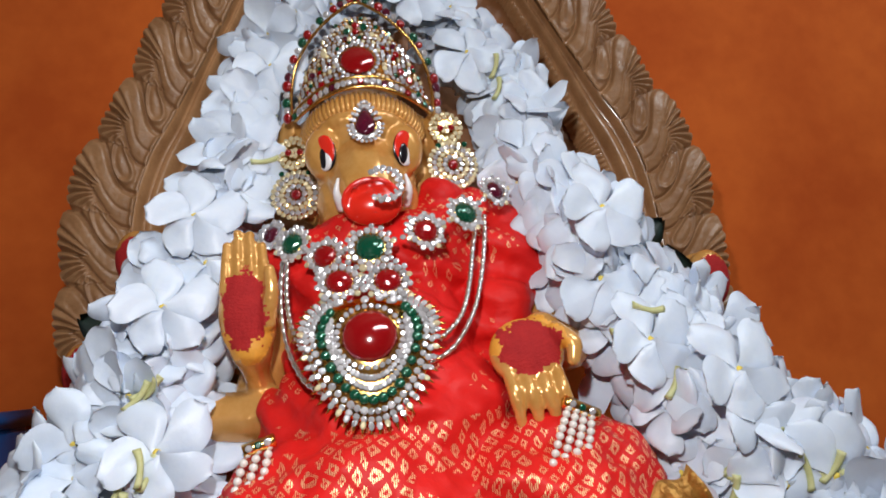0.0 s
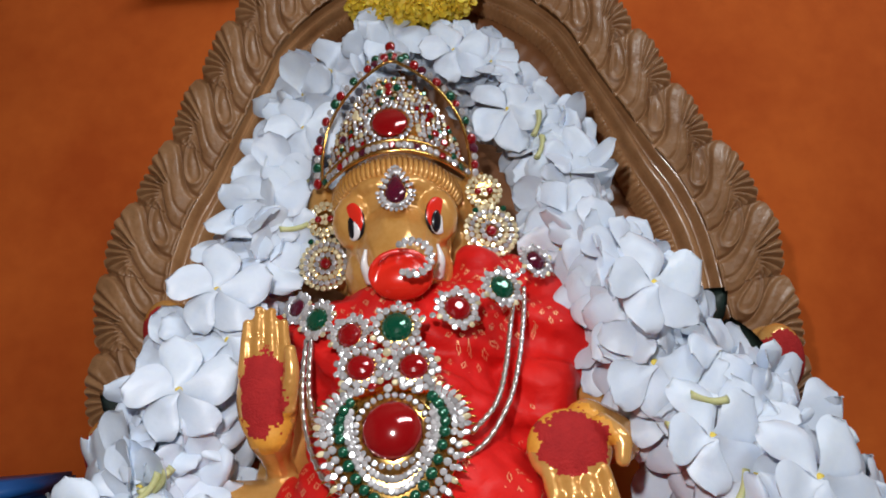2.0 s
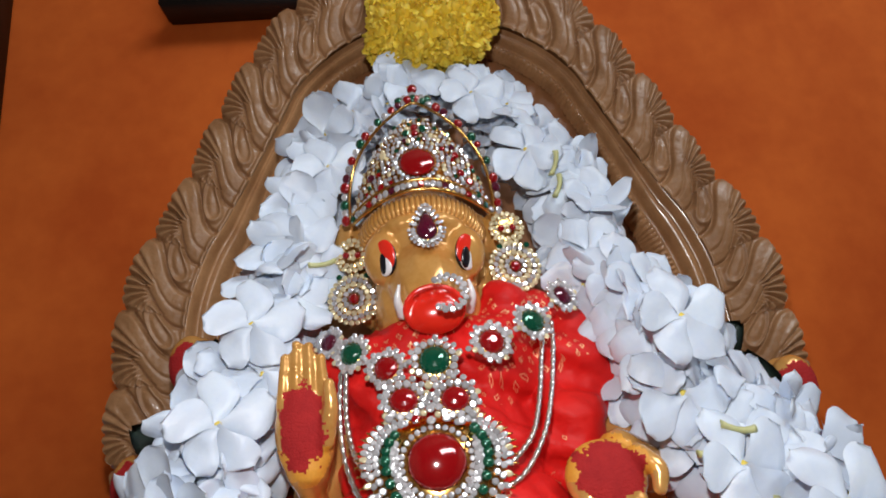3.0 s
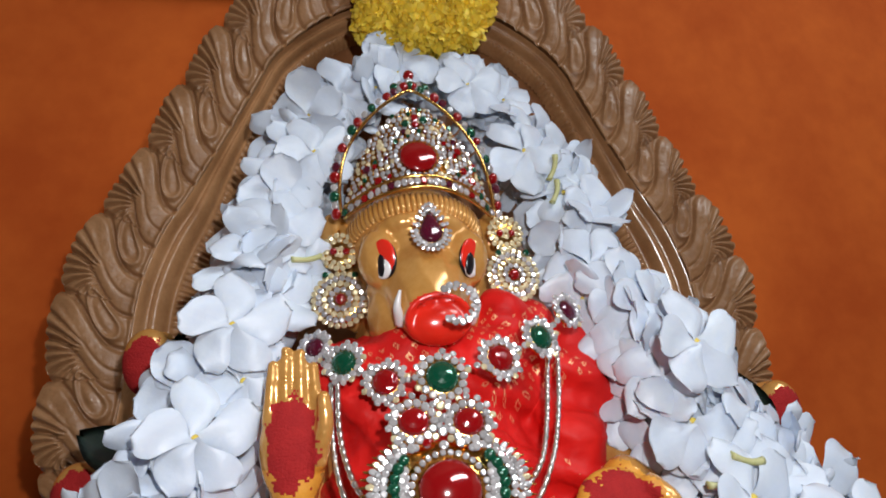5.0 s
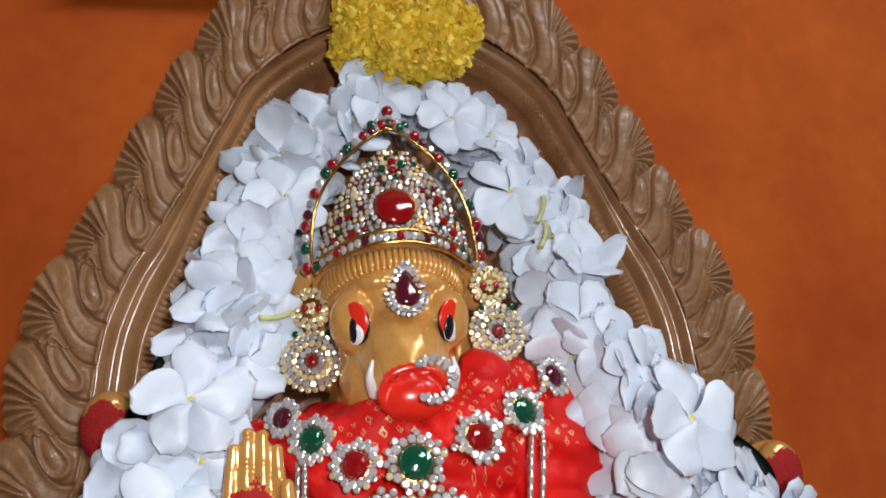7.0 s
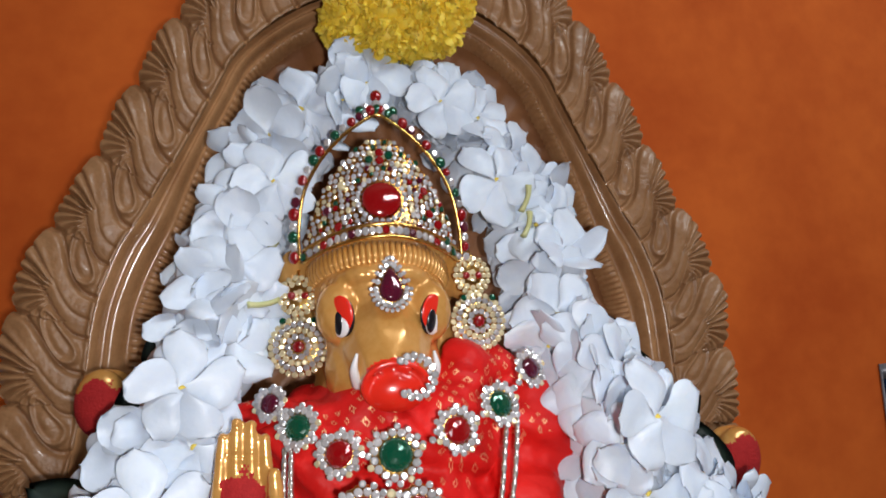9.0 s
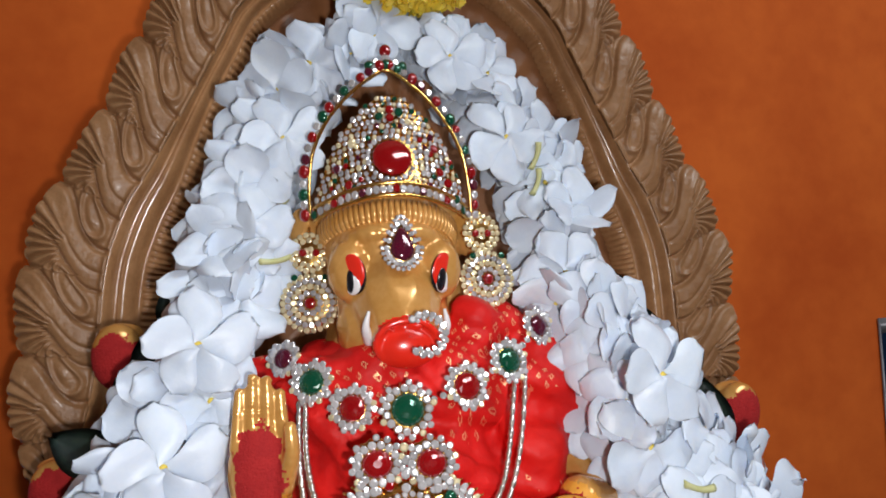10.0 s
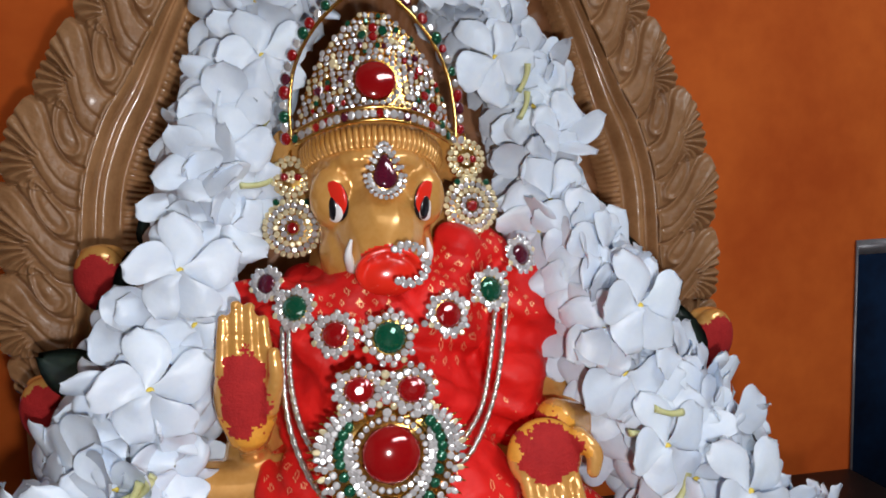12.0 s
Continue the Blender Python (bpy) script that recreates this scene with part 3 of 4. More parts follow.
def strand(name, edge, heroes, seed, tubes):
    rng = random.Random(seed)
    ob = thing(name, (0, 0, 0), "garland strand of fresh white pinwheel flowers hung on the carved arch", "garland", "garland strands")
    at = lambda t: (lambda e: ((e[0] + e[1]) / 2, e[2] + 0.022, e[3]))(edge(t))
    part("cord", tube(bmesh.new(), at, 0.004, 40, 8), STEM, ob)
    done = []
    for x, y, z, turn in heroes:
        m = Matrix.Translation((x, y, z)) @ Vector((0.1, -1, 0.12)).to_track_quat("Z", "Y").to_matrix().to_4x4() @ pose(0, 0, 0, 0, 0, turn * 72)
        plant(FLOWERS[0 if turn < 0.5 else 2], m @ Matrix.Diagonal((0.95, 0.95, 0.95, 1)), ob)
        done.append(Vector((x, y * 0.5, z)))
    for layer, (gap, tries, back) in enumerate(((0.0140, 1600, 0.004), (0.0145, 1500, 0.012), (0.0170, 900, 0.024))):
        mine = list(done) if layer == 0 else []
        for _ in range(tries):
            t, w = rng.random(), rng.random()
            e = edge(t)
            inset = 0.0115 if e[1] > e[0] else -0.0115
            x = (e[0] + inset) + (e[1] - e[0] - 2 * inset) * w
            y = e[2] + back + 0.018 * (abs(2 * w - 1) ** 2) + rng.uniform(-0.004, 0.004)
            p = Vector((x, y * 0.5, e[3]))
            if any((p - q).length < gap for q in mine):
                continue
            mine.append(p)
            out = (2 * w - 1) * 0.9 * (1 if e[1] > e[0] else -1)
            m = Matrix.Translation((x, y, e[3])) @ facing(rng, x, out, 0.46) @ Matrix.Diagonal((*[rng.uniform(0.74, 0.96)] * 3, 1))
            plant(rng.choice(FLOWERS), m, ob)
    for k in range(4):
        t = 0.42 + 0.16 * k / 3
        e = edge(t)
        x = e[1] + (0.004 if e[1] > e[0] else -0.004) * rng.uniform(-1, 1)
        shared("leaf", LEAF_MESH, Matrix.Translation((x, e[2] + 0.040, e[3])) @ facing(rng, x, 0, 0.4) @ Matrix.Diagonal((*[rng.uniform(0.8, 1.25)] * 3, 1)), ob)
    for x, y, z, count, lean in tubes:
        for k in range(count):
            m = Matrix.Translation((x + rng.uniform(-0.010, 0.010), y + rng.uniform(-0.002, 0.003), z + rng.uniform(-0.008, 0.008))) @ pose(0, 0, 0, rng.uniform(-20, 20), lean + rng.uniform(-35, 35), 0) @ Matrix.Diagonal((0.95, 0.95, 0.55, 1))
            shared("flower_tube", TUBE_MESH, m, ob)
    return ob


def leaf_mesh():
    bm = grid(bmesh.new(), lambda u, v: (0.034 * u - 0.017, 0.0095 * math.sin(math.pi * (0.03 + 0.94 * u)) * (2 * v - 1), 0.003 * (2 * v - 1) ** 2 - 0.004 * u * u), 10, 4)
    bmesh.ops.solidify(bm, geom=bm.faces[:], thickness=0.0004)
    for f in bm.faces:
        f.smooth = True
    me = bpy.data.meshes.new("leaf")
    bm.to_mesh(me)
    bm.free()
    me.materials.append(LEAF)
    return me


def tube_mesh():
    bm = tube(bmesh.new(), lambda t: (0.003 * math.sin(2.2 * t), 0, 0.026 * t - 0.013), lambda t: 0.0013 + 0.0006 * t ** 3 + 0.0005 * (1 - t) ** 4, 10, 8)
    for f in bm.faces:
        f.smooth = True
    me = bpy.data.meshes.new("flower_tube")
    bm.to_mesh(me)
    bm.free()
    me.materials.append(STEM)
    return me


LEAF_MESH, TUBE_MESH = leaf_mesh(), tube_mesh()
TUBES_L = [(-0.082, 0.385, 0.366, 4, 75), (-0.080, 0.372, 0.338, 2, 80), (-0.125, 0.312, 0.222, 3, 20), (-0.118, 0.302, 0.185, 4, 10)]
TUBES_R = [(0.065, 0.382, 0.378, 4, 30), (0.090, 0.310, 0.236, 2, 80), (0.138, 0.292, 0.188, 5, 25), (0.122, 0.292, 0.168, 5, 40), (0.150, 0.286, 0.165, 4, 10), (0.104, 0.302, 0.203, 2, 20)]
garland_left = strand("garland", STRAND_L, HERO_L, 11, TUBES_L)
garland_right = strand("garland", STRAND_R, HERO_R, 23, TUBES_R)


def marigold_mesh(seed):
    rng = random.Random(seed)
    bm = bmesh.new()
    ball(bm, (0, 0, 0), 0.0125, None, 2)
    for k in range(210):
        z = 1 - 1.6 * (k + 0.5) / 210
        w = k * 2.39996
        n = Vector((math.sqrt(1 - z * z) * math.cos(w), math.sqrt(1 - z * z) * math.sin(w), z))
        m = Matrix.Translation(n * 0.0105) @ n.to_track_quat("Z", "Y").to_matrix().to_4x4() @ pose(0, 0, 0, rng.uniform(-25, 25), rng.uniform(-25, 25), rng.uniform(0, 360))
        s = rng.uniform(0.8, 1.2)

        def at(u, v):
            q = v * 2 - 1
            return m @ Vector((0.0026 * s * q * math.sin(math.pi * (0.15 + 0.72 * u)), 0.0010 * q * q + 0.0016 * u * u, 0.0062 * s * u))
        grid(bm, at, 4, 2)
    for f in bm.faces:
        f.smooth = True
    me = bpy.data.meshes.new("marigold")
    bm.to_mesh(me)
    bm.free()
    me.materials.append(MARIGOLD)
    return me


MARI = [marigold_mesh(1), marigold_mesh(2)]
mari = thing("marigold_bunch", (0, 0, 0), "bunch of yellow marigold heads on top of the arch", "flowers")
rng = random.Random(5)
for k in range(22):
    x = -0.031 + 0.058 * ((k % 5) + 0.5 * ((k // 5) % 2)) / 4.5
    z = 0.484 + 0.014 * (k // 5) + 11 * (x + 0.003) ** 2
    m = Matrix.Translation((x + rng.uniform(-0.003, 0.003), 0.410 + 0.006 * (k // 5) + abs(x) * 0.25 + rng.uniform(-0.004, 0.004), z)) @ Vector((x * 8, -1, -0.3)).to_track_quat("Z", "Y").to_matrix().to_4x4() @ pose(0, 0, 0, 0, 0, rng.uniform(0, 360))
    shared("flower_head", MARI[k % 2], m, mari)

# ---- things round the altar ----
pic = thing("picture_frame", (0.5400, 0.5775, 0.2795), "dark framed picture with a grey frame on the orange wall", "picture")
pic.rotation_euler = (0, radians(-2.0), 0)
bm = bmesh.new()
for lo, hi in (((-0.0935, 0.0, -0.30), (-0.0915, 0.002, 0)), ((0.088, 0.0, -0.30), (0.092, 0.002, 0)), ((-0.0915, 0.0, -0.0135), (0.088, 0.002, 0)), ((-0.0915, 0.0, -0.30), (0.088, 0.002, -0.288))):
    box(bm, lo, hi, 0.0004)
part("frame", bm, FRAME_METAL, pic)
part("print", box(bmesh.new(), (-0.0913, 0.0006, -0.2878), (0.0878, 0.002, -0.0137)), PRINT, pic, "dark blue print under glass")

cabinet = thing("dark_cabinet", (-0.454, 0.55, 0.512), "black wall cabinet edge on the orange wall", "cabinet")
part("body", box(bmesh.new(), (-0.1, -0.03, 0), (0.078, 0.029, 0.4), 0.003), DARK, cabinet)
tub = thing("blue_box", (-0.386, 0.525, TOP), "bright blue plastic box on the altar", "box")
part("body", box(bmesh.new(), (-0.08, -0.045, 0.0), (0.100, 0.045, 0.142), 0.004), BLUE, tub)
part("lid", box(bmesh.new(), (-0.082, -0.047, 0.141), (0.102, 0.047, 0.153), 0.003), BLUE, tub)


board = thing("wooden_board", (-0.105, 0.579, 0.629), "dark maroon wooden board fixed flat on the orange wall", "board")
part("panel", box(bmesh.new(), (-0.120, -0.026, 0.006), (0.120, 0.0, 0.22), 0.002), MAROON, board)
part("rail", box(bmesh.new(), (-0.127, -0.034, 0.0), (0.127, 0.0, 0.012), 0.003), DARK, board, "dark rounded bottom rail")


# ---- jewellery ----
def cut_stone(name, mat, dome=False):
    """A unit stone facing +z: a faceted brilliant, or a smooth cabochon."""
    bm = bmesh.new()
    if dome:
        ball(bm, (0, 0, 0), (1, 1, 0.62), None, 2)
    else:
        rings = [[bm.verts.new((r * math.cos(2 * math.pi * (k + o) / 8), r * math.sin(2 * math.pi * (k + o) / 8), z)) for k in range(8)] for r, z, o in ((0.85, -0.35, 0), (1.0, 0.0, 0), (0.86, 0.26, 0.5), (0.58, 0.38, 0))]
        for a, b in zip(rings, rings[1:]):
            for k in range(8):
                bm.faces.new((a[k], a[(k + 1) % 8], b[(k + 1) % 8], b[k]))
        bm.faces.new(rings[-1])
        bmesh.ops.recalc_face_normals(bm, faces=bm.faces)
    for f in bm.faces:
        f.smooth = dome
    me = bpy.data.meshes.new(name)
    bm.to_mesh(me)
    bm.free()
    me.materials.append(mat)
    return me


CLEAR, WARM = cut_stone("stone", CRYSTAL), cut_stone("stone", CRYSTAL_WARM)
RED_CUT, GREEN_CUT, DARK_CUT = cut_stone("stone", RUBY), cut_stone("stone", EMERALD), cut_stone("stone", GARNET)
RED_CAB, GREEN_CAB, GARNET_CAB, PEARL_BALL = cut_stone("stone", RUBY, True), cut_stone("stone", EMERALD, True), cut_stone("stone", GARNET, True), cut_stone("pearl", PEARL, True)
JEWEL = random.Random(77)


def big_gem(name, mat):
    """A large unit gem facing +z with many facets under a low dome."""
    bm = bmesh.new()
    rings = [[bm.verts.new((r * math.cos(2 * math.pi * (k + o) / 14), r * math.sin(2 * math.pi * (k + o) / 14), z)) for k in range(14)] for r, z, o in ((0.9, -0.4, 0), (1.0, 0.0, 0), (0.84, 0.40, 0.5), (0.58, 0.62, 0), (0.28, 0.74, 0.5))]
    for a, b in zip(rings, rings[1:]):
        for k in range(14):
            bm.faces.new((a[k], a[(k + 1) % 14], b[k]))
            bm.faces.new((b[k], a[(k + 1) % 14], b[(k + 1) % 14]))
    bm.faces.new(rings[-1])
    bmesh.ops.recalc_face_normals(bm, faces=bm.faces)
    me = bpy.data.meshes.new(name)
    bm.to_mesh(me)
    bm.free()
    me.materials.append(mat)
    return me


RED_BIG, GREEN_BIG = big_gem("gem", RUBY), big_gem("gem", EMERALD)


def stone(parent, me, p, n, r, name="stone", spin=None, wobble=0.22):
    """A stone of radius r (or radii) at p, facing n."""
    n = (Vector(n).normalized() + Vector([JEWEL.uniform(-wobble, wobble) for _ in range(3)])).normalized()
    r = (r, r, r) if isinstance(r, (int, float)) else r
    turn = n.to_track_quat("Z", "Y").to_matrix().to_4x4() @ pose(0, 0, 0, 0, 0, JEWEL.uniform(0, 90) if spin is None else spin)
    return shared(name, me, Matrix.Translation(p) @ turn @ Matrix.Diagonal((*r, 1)), parent)


def frame_of(c, n):
    """Axes (right, up, out) of a jewel at c facing n."""
    n = Vector(n).normalized()
    right = Vector((0, 0, 1)).cross(n).normalized() * 1.0
    right = right if right.x > 0 else -right
    return Vector(c), right, (n.cross(right) if n.cross(right).z > 0 else right.cross(n)), n


def plate(name, c, n, outline, depth, mat, parent, label=""):
    """A thin metal plate whose rim is outline(angle)."""
    c, right, up, out = frame_of(c, n)
    bm = bmesh.new()
    count = 48
    rings = []
    for k, (scale, lift) in enumerate(((0.96, -depth), (1.0, -depth * 0.5), (0.97, 0.0), (0.55, depth * 0.4))):
        rings.append([bm.verts.new(c + right * (scale * outline(w)[0]) + up * (scale * outline(w)[1]) + out * lift) for w in (2 * math.pi * q / count for q in range(count))])
    for a, b in zip(rings, rings[1:]):
        for q in range(count):
            bm.faces.new((a[q], a[(q + 1) % count], b[(q + 1) % count], b[q]))
    bm.faces.new(rings[0])
    bm.faces.new(rings[-1])
    bmesh.ops.recalc_face_normals(bm, faces=bm.faces)
    return part(name, bm, mat, parent, label)


def ring_of(parent, me, c, n, count, rx, ry, r, start=0.0, end=360.0, lift=0.0, tall=1.0):
    c, right, up, out = frame_of(c, n)
    span = end - start
    for k in range(count):
        w = radians(start + span * k / (count if span == 360 else count - 1))
        p = c + right * (rx * math.cos(w)) + up * (ry * math.sin(w)) + out * (lift + JEWEL.uniform(-0.0002, 0.0002))
        stone(parent, me, p, n, (r * JEWEL.uniform(0.9, 1.1), r * tall, r))


def scallop(r, waves, deep):
    return lambda w: (r * (1 + deep * math.cos(waves * w)) * math.cos(w), r * (1 + deep * math.cos(waves * w)) * math.sin(w))


def medallion(parent, c, n, gem, r, count=15, tall=1.0):
    """A gem in a ring of clear stones on a scalloped gold plate."""
    base = plate("medallion", Vector(c) + Vector((0, 0.0012, 0)), n, scallop(r * 1.5, count, 0.05), 0.0016, GOLD, parent)
    stone(base, gem, c, n, (r * 0.98, r * 0.98 * tall, r * 0.55), "gem", 0, 0.03)
    ring_of(base, CLEAR, c, n, count, r * 1.27, r * 1.27 * tall, 0.0017)
    for k in range(count):
        if k % 5 != 4:
            w = 2 * math.pi * (k + 0.5) / count
            o, right, up, out = frame_of(c, n)
            stone(base, CLEAR if k % 4 else WARM, o + right * (1.60 * r * math.cos(w)) + up * (1.60 * r * math.sin(w)), n, 0.0014)
    return base


# tall crown
CY = lambda x, z: 0.353 + (x - IX) ** 2 * 13 + (z - 0.375) * 0.40
CN = lambda x, z: Vector(((x - IX) * 22, -1, 0.30))
crown = thing("crown", (0, 0, 0), "tall gold crown set with clear, red and green stones", "crown")
WIDTH = spline([(0.036,), (0.0355,), (0.033,), (0.030,), (0.0265,), (0.021,), (0.014,), (0.005,)])


def crown_plate():
    def at(u, v):
        h = -0.012 + 0.041 * u
        w = float(WIDTH(u)[0]) * 0.98
        x = IX + w * (2 * v - 1)
        z = 0.375 + h - (x - IX) ** 2 * 5.0
        return (x, CY(x, z) + 0.0012 + 0.0004 * math.sin(x * 2600) * math.sin(z * 2600), z)
    bm = grid(bmesh.new(), at, 40, 40)
    bmesh.ops.solidify(bm, geom=bm.faces[:], thickness=0.0010)
    return bm


front = part("front_plate", crown_plate(), GOLD, crown, "pierced gold front plate")
gem_at = (IX - 0.001, CY(IX, 0.375) - 0.0012, 0.375)
stone(crown, RED_CAB, gem_at, CN(IX, 0.375), (0.0096, 0.0082, 0.004), "gem", 0, 0.0)
ring_of(crown, CLEAR, gem_at, CN(IX, 0.375), 24, 0.0112, 0.0098, 0.0013)
row = 0
h = -0.0105
while h < 0.029:
    u = (h + 0.012) / 0.041
    w = float(WIDTH(u)[0]) - 0.0005
    x = -w + (row % 2) * 0.0013
    while x <= w:
        if math.hypot(x / 0.0128, h / 0.0112) > 1.0:
            px = IX + x + JEWEL.uniform(-0.0004, 0.0004)
            z = 0.375 + h - x * x * 5.0 + JEWEL.uniform(-0.0003, 0.0003)
            pick = JEWEL.random()
            me = CLEAR if pick < 0.62 else WARM if pick < 0.84 else DARK_CUT if pick < 0.91 else GREEN_CUT if pick < 0.96 else RED_CUT
            stone(front, me, (px, CY(px, z) - 0.0002, z), CN(px, z), JEWEL.uniform(0.0010, 0.0015), "stone", None, 0.4)
        x += 0.0027
    h += 0.0025
    row += 1
for x, h, me in ((-0.021, -0.010, RED_CUT), (-0.023, -0.014, RED_CUT), (0.022, -0.004, RED_CUT), (0.026, -0.008, RED_CUT), (-0.001, 0.0215, RED_CUT), (-0.001, 0.0178, RED_CUT), (-0.006, 0.0185, GREEN_CUT), (0.0035, 0.0205, GREEN_CUT), (-0.013, -0.0135, DARK_CUT), (0.016, -0.0115, DARK_CUT), (-0.026, -0.002, DARK_CUT), (0.020, 0.006, RED_CUT), (-0.019, 0.008, WARM), (0.030, -0.014, GREEN_CUT)):
    z = 0.375 + h - x * x * 3
    stone(crown, me, (IX + x, CY(IX + x, z) - 0.0018, z), CN(IX + x, z), 0.0021, "gem")
# lower band with its row of stones
band_at = lambda t: (IX - 0.037 + 0.074 * t, CY(IX - 0.037 + 0.074 * t, 0.36) - 0.0022, 0.3615 - (t - 0.5) ** 2 * 0.036)
for dz in (-0.0024, 0.0024):
    part("band", tube(bmesh.new(), lambda t: (band_at(t)[0], band_at(t)[1], band_at(t)[2] + dz), 0.0009, 40, 7), GOLD, crown)
for k in range(25):
    p = band_at(k / 24)
    stone(crown, RED_CUT if k in (12, 3, 20) else GREEN_CUT if k in (0, 23) else DARK_CUT if k in (7, 16) else CLEAR, (p[0], p[1] - 0.0008, p[2]), CN(p[0], p[2]), 0.0018, "stone", None, 0.3)
# pointed outer hoop with beads
HOOP = spline([(-0.0385, 0.352), (-0.0390, 0.366), (-0.0365, 0.382), (-0.0290, 0.396), (-0.0180, 0.4075), (-0.006, 0.416), (0.0, 0.4185), (0.006, 0.416), (0.018, 0.4075), (0.0290, 0.396), (0.0365, 0.382), (0.0390, 0.366), (0.0385, 0.352)])
hoop_at = lambda t: (IX + HOOP(t)[0], CY(IX, HOOP(t)[1]) + 0.008 + HOOP(t)[0] ** 2 * 8, HOOP(t)[1])
part("hoop", tube(bmesh.new(), hoop_at, 0.0009, 90, 8), GOLD, crown, "pointed gold wire hoop")
BEADS = (RED_CAB, CLEAR, GREEN_CAB, CLEAR, RED_CAB, DARK_CUT, CLEAR, RED_CAB, CLEAR, GREEN_CAB)
for k in range(39):
    t = 0.01 + 0.98 * k / 38
    p, q = Vector(hoop_at(t)), Vector((IX, 0.39, 0.372))
    d = Vector((p.x - q.x, 0, p.z - q.z)).normalized()
    me = BEADS[k % 10]
    stone(crown, me, p + d * 0.0028, (d.x * 0.4, -1, d.z * 0.3), JEWEL.uniform(0.0021, 0.0030) if me is not CLEAR else 0.0019, "bead")
for x, z, me, r in ((0, 0.4235, CLEAR, 0.0028), (-0.005, 0.4225, CLEAR, 0.002), (0.005, 0.4225, CLEAR, 0.002), (0.0, 0.4285, RED_CAB, 0.0032), (0.0085, 0.4205, GREEN_CAB, 0.0026), (-0.0085, 0.4205, GREEN_CAB, 0.0026)):
    stone(crown, me, (IX + x, CY(IX, z) + 0.008, z), (0, -1, 0.3), r, "bead")

crown.scale = (0.97, 1.0, 1.10)
crown.location = (IX * 0.03 + 0.001, 0, 0.362 - 0.36 * 1.10)

# brow jewel
brow = thing("brow_jewel", (0, 0, 0), "drop-shaped garnet brow jewel ringed with clear stones on the statue's forehead", "jewellery")
BROW_C, BROW_N = (-0.0172, 0.3355, 0.3372), (0, -1, 0.28)
drop = lambda a, b, top: (lambda w: (a * math.cos(w) * (1 - 0.45 * max(math.sin(w), 0)), (b * math.sin(w) if math.sin(w) < 0 else top * math.sin(w))))
plate("setting", Vector(BROW_C) + Vector((0, 0.0014, 0)), BROW_N, drop(0.0082, 0.0088, 0.0135), 0.002, GOLD, brow)
plate("gem", Vector(BROW_C) + Vector((0, -0.0006, 0)), BROW_N, drop(0.0050, 0.0055, 0.0095), 0.0016, GARNET, brow, "dark garnet drop")
o, right, up, out = frame_of(BROW_C, BROW_N)
for rim, count, r in ((drop(0.0066, 0.0072, 0.0116), 22, 0.0013), (drop(0.0085, 0.0094, 0.0142), 24, 0.0010)):
    for k in range(count):
        x, y = rim(2 * math.pi * k / count)
        stone(brow, CLEAR, o + right * x + up * y, BROW_N, r)


# earrings
def earring(c, n, small):
    ob = thing("earring", (0, 0, 0), "round gilt earring covered in clear stones with a red centre", "earring", "earrings")
    big = plate("disc", Vector(c) + Vector((0, 0.001, 0)), n, scallop(0.0130, 20, 0.04), 0.002, GOLD, ob)
    stone(big, RED_CAB, Vector(c) + Vector((0, -0.0012, 0)), n, (0.0028, 0.0028, 0.002), "gem", 0, 0)
    for count, r, lift in ((10, 0.0047, 0.0006), (16, 0.0076, 0.0005), (21, 0.0102, 0.0002), (26, 0.0126, -0.0004)):
        ring_of(big, WARM if count in (16, 26) else CLEAR, c, n, count, r, r, 0.00155, 0.0, 360.0, lift)
    top = plate("stud", Vector(small) + Vector((0, 0.001, 0)), n, scallop(0.0090, 8, 0.10), 0.002, GOLD, ob)
    for dx in (-0.0030, 0.0030):
        stone(top, RED_CAB, Vector(small) + Vector((dx, -0.001, 0)), n, 0.0019, "gem")
    for count, r in ((5, 0.0018), (12, 0.0060), (18, 0.0084)):
        ring_of(top, WARM, small, n, count, r, r, 0.00145)
    for dx in (-0.007, 0.007):
        stone(ob, GREEN_CUT, (c[0] + dx, c[1], (c[2] * 0.45 + small[2] * 0.55) - 0.001), n, 0.0016, "gem")
    part("hook", tube(bmesh.new(), spline([(small[0], small[1] + 0.003, small[2] + 0.006), (small[0], small[1] + 0.006, small[2] + 0.012), (small[0] * 0.9 + IX * 0.1, small[1] + 0.012, small[2] + 0.008)]), 0.0008, 10, 6), GOLD, ob)


earring((-0.0562, 0.3700, 0.3138), (-0.15, -1, 0.10), (-0.0562, 0.3710, 0.3370))
earring((0.0272, 0.3650, 0.3230), (0.15, -1, 0.10), (0.0256, 0.3690, 0.3450))

# nose ring
NOSE_C, NOSE_N = (-0.0108, 0.3170, 0.3022), (0.1, -1, 0.2)
nose = thing("nose_ring", (0, 0, 0), "open nose ring of clear stones at the statue's snout", "nose ring")
o, right, up, out = frame_of(NOSE_C, NOSE_N)
part("hoop", tube(bmesh.new(), lambda t: o + right * (0.0080 * math.cos(radians(-125 + 255 * t))) + up * (0.0080 * math.sin(radians(-125 + 255 * t))) - out * 0.0008, 0.0010, 30, 7), GOLD, nose)
ring_of(nose, CLEAR, NOSE_C, NOSE_N, 13, 0.0080, 0.0080, 0.0017, -125, 130)
ring_of(nose, CLEAR, NOSE_C, NOSE_N, 10, 0.0062, 0.0062, 0.0010, -115, 120)

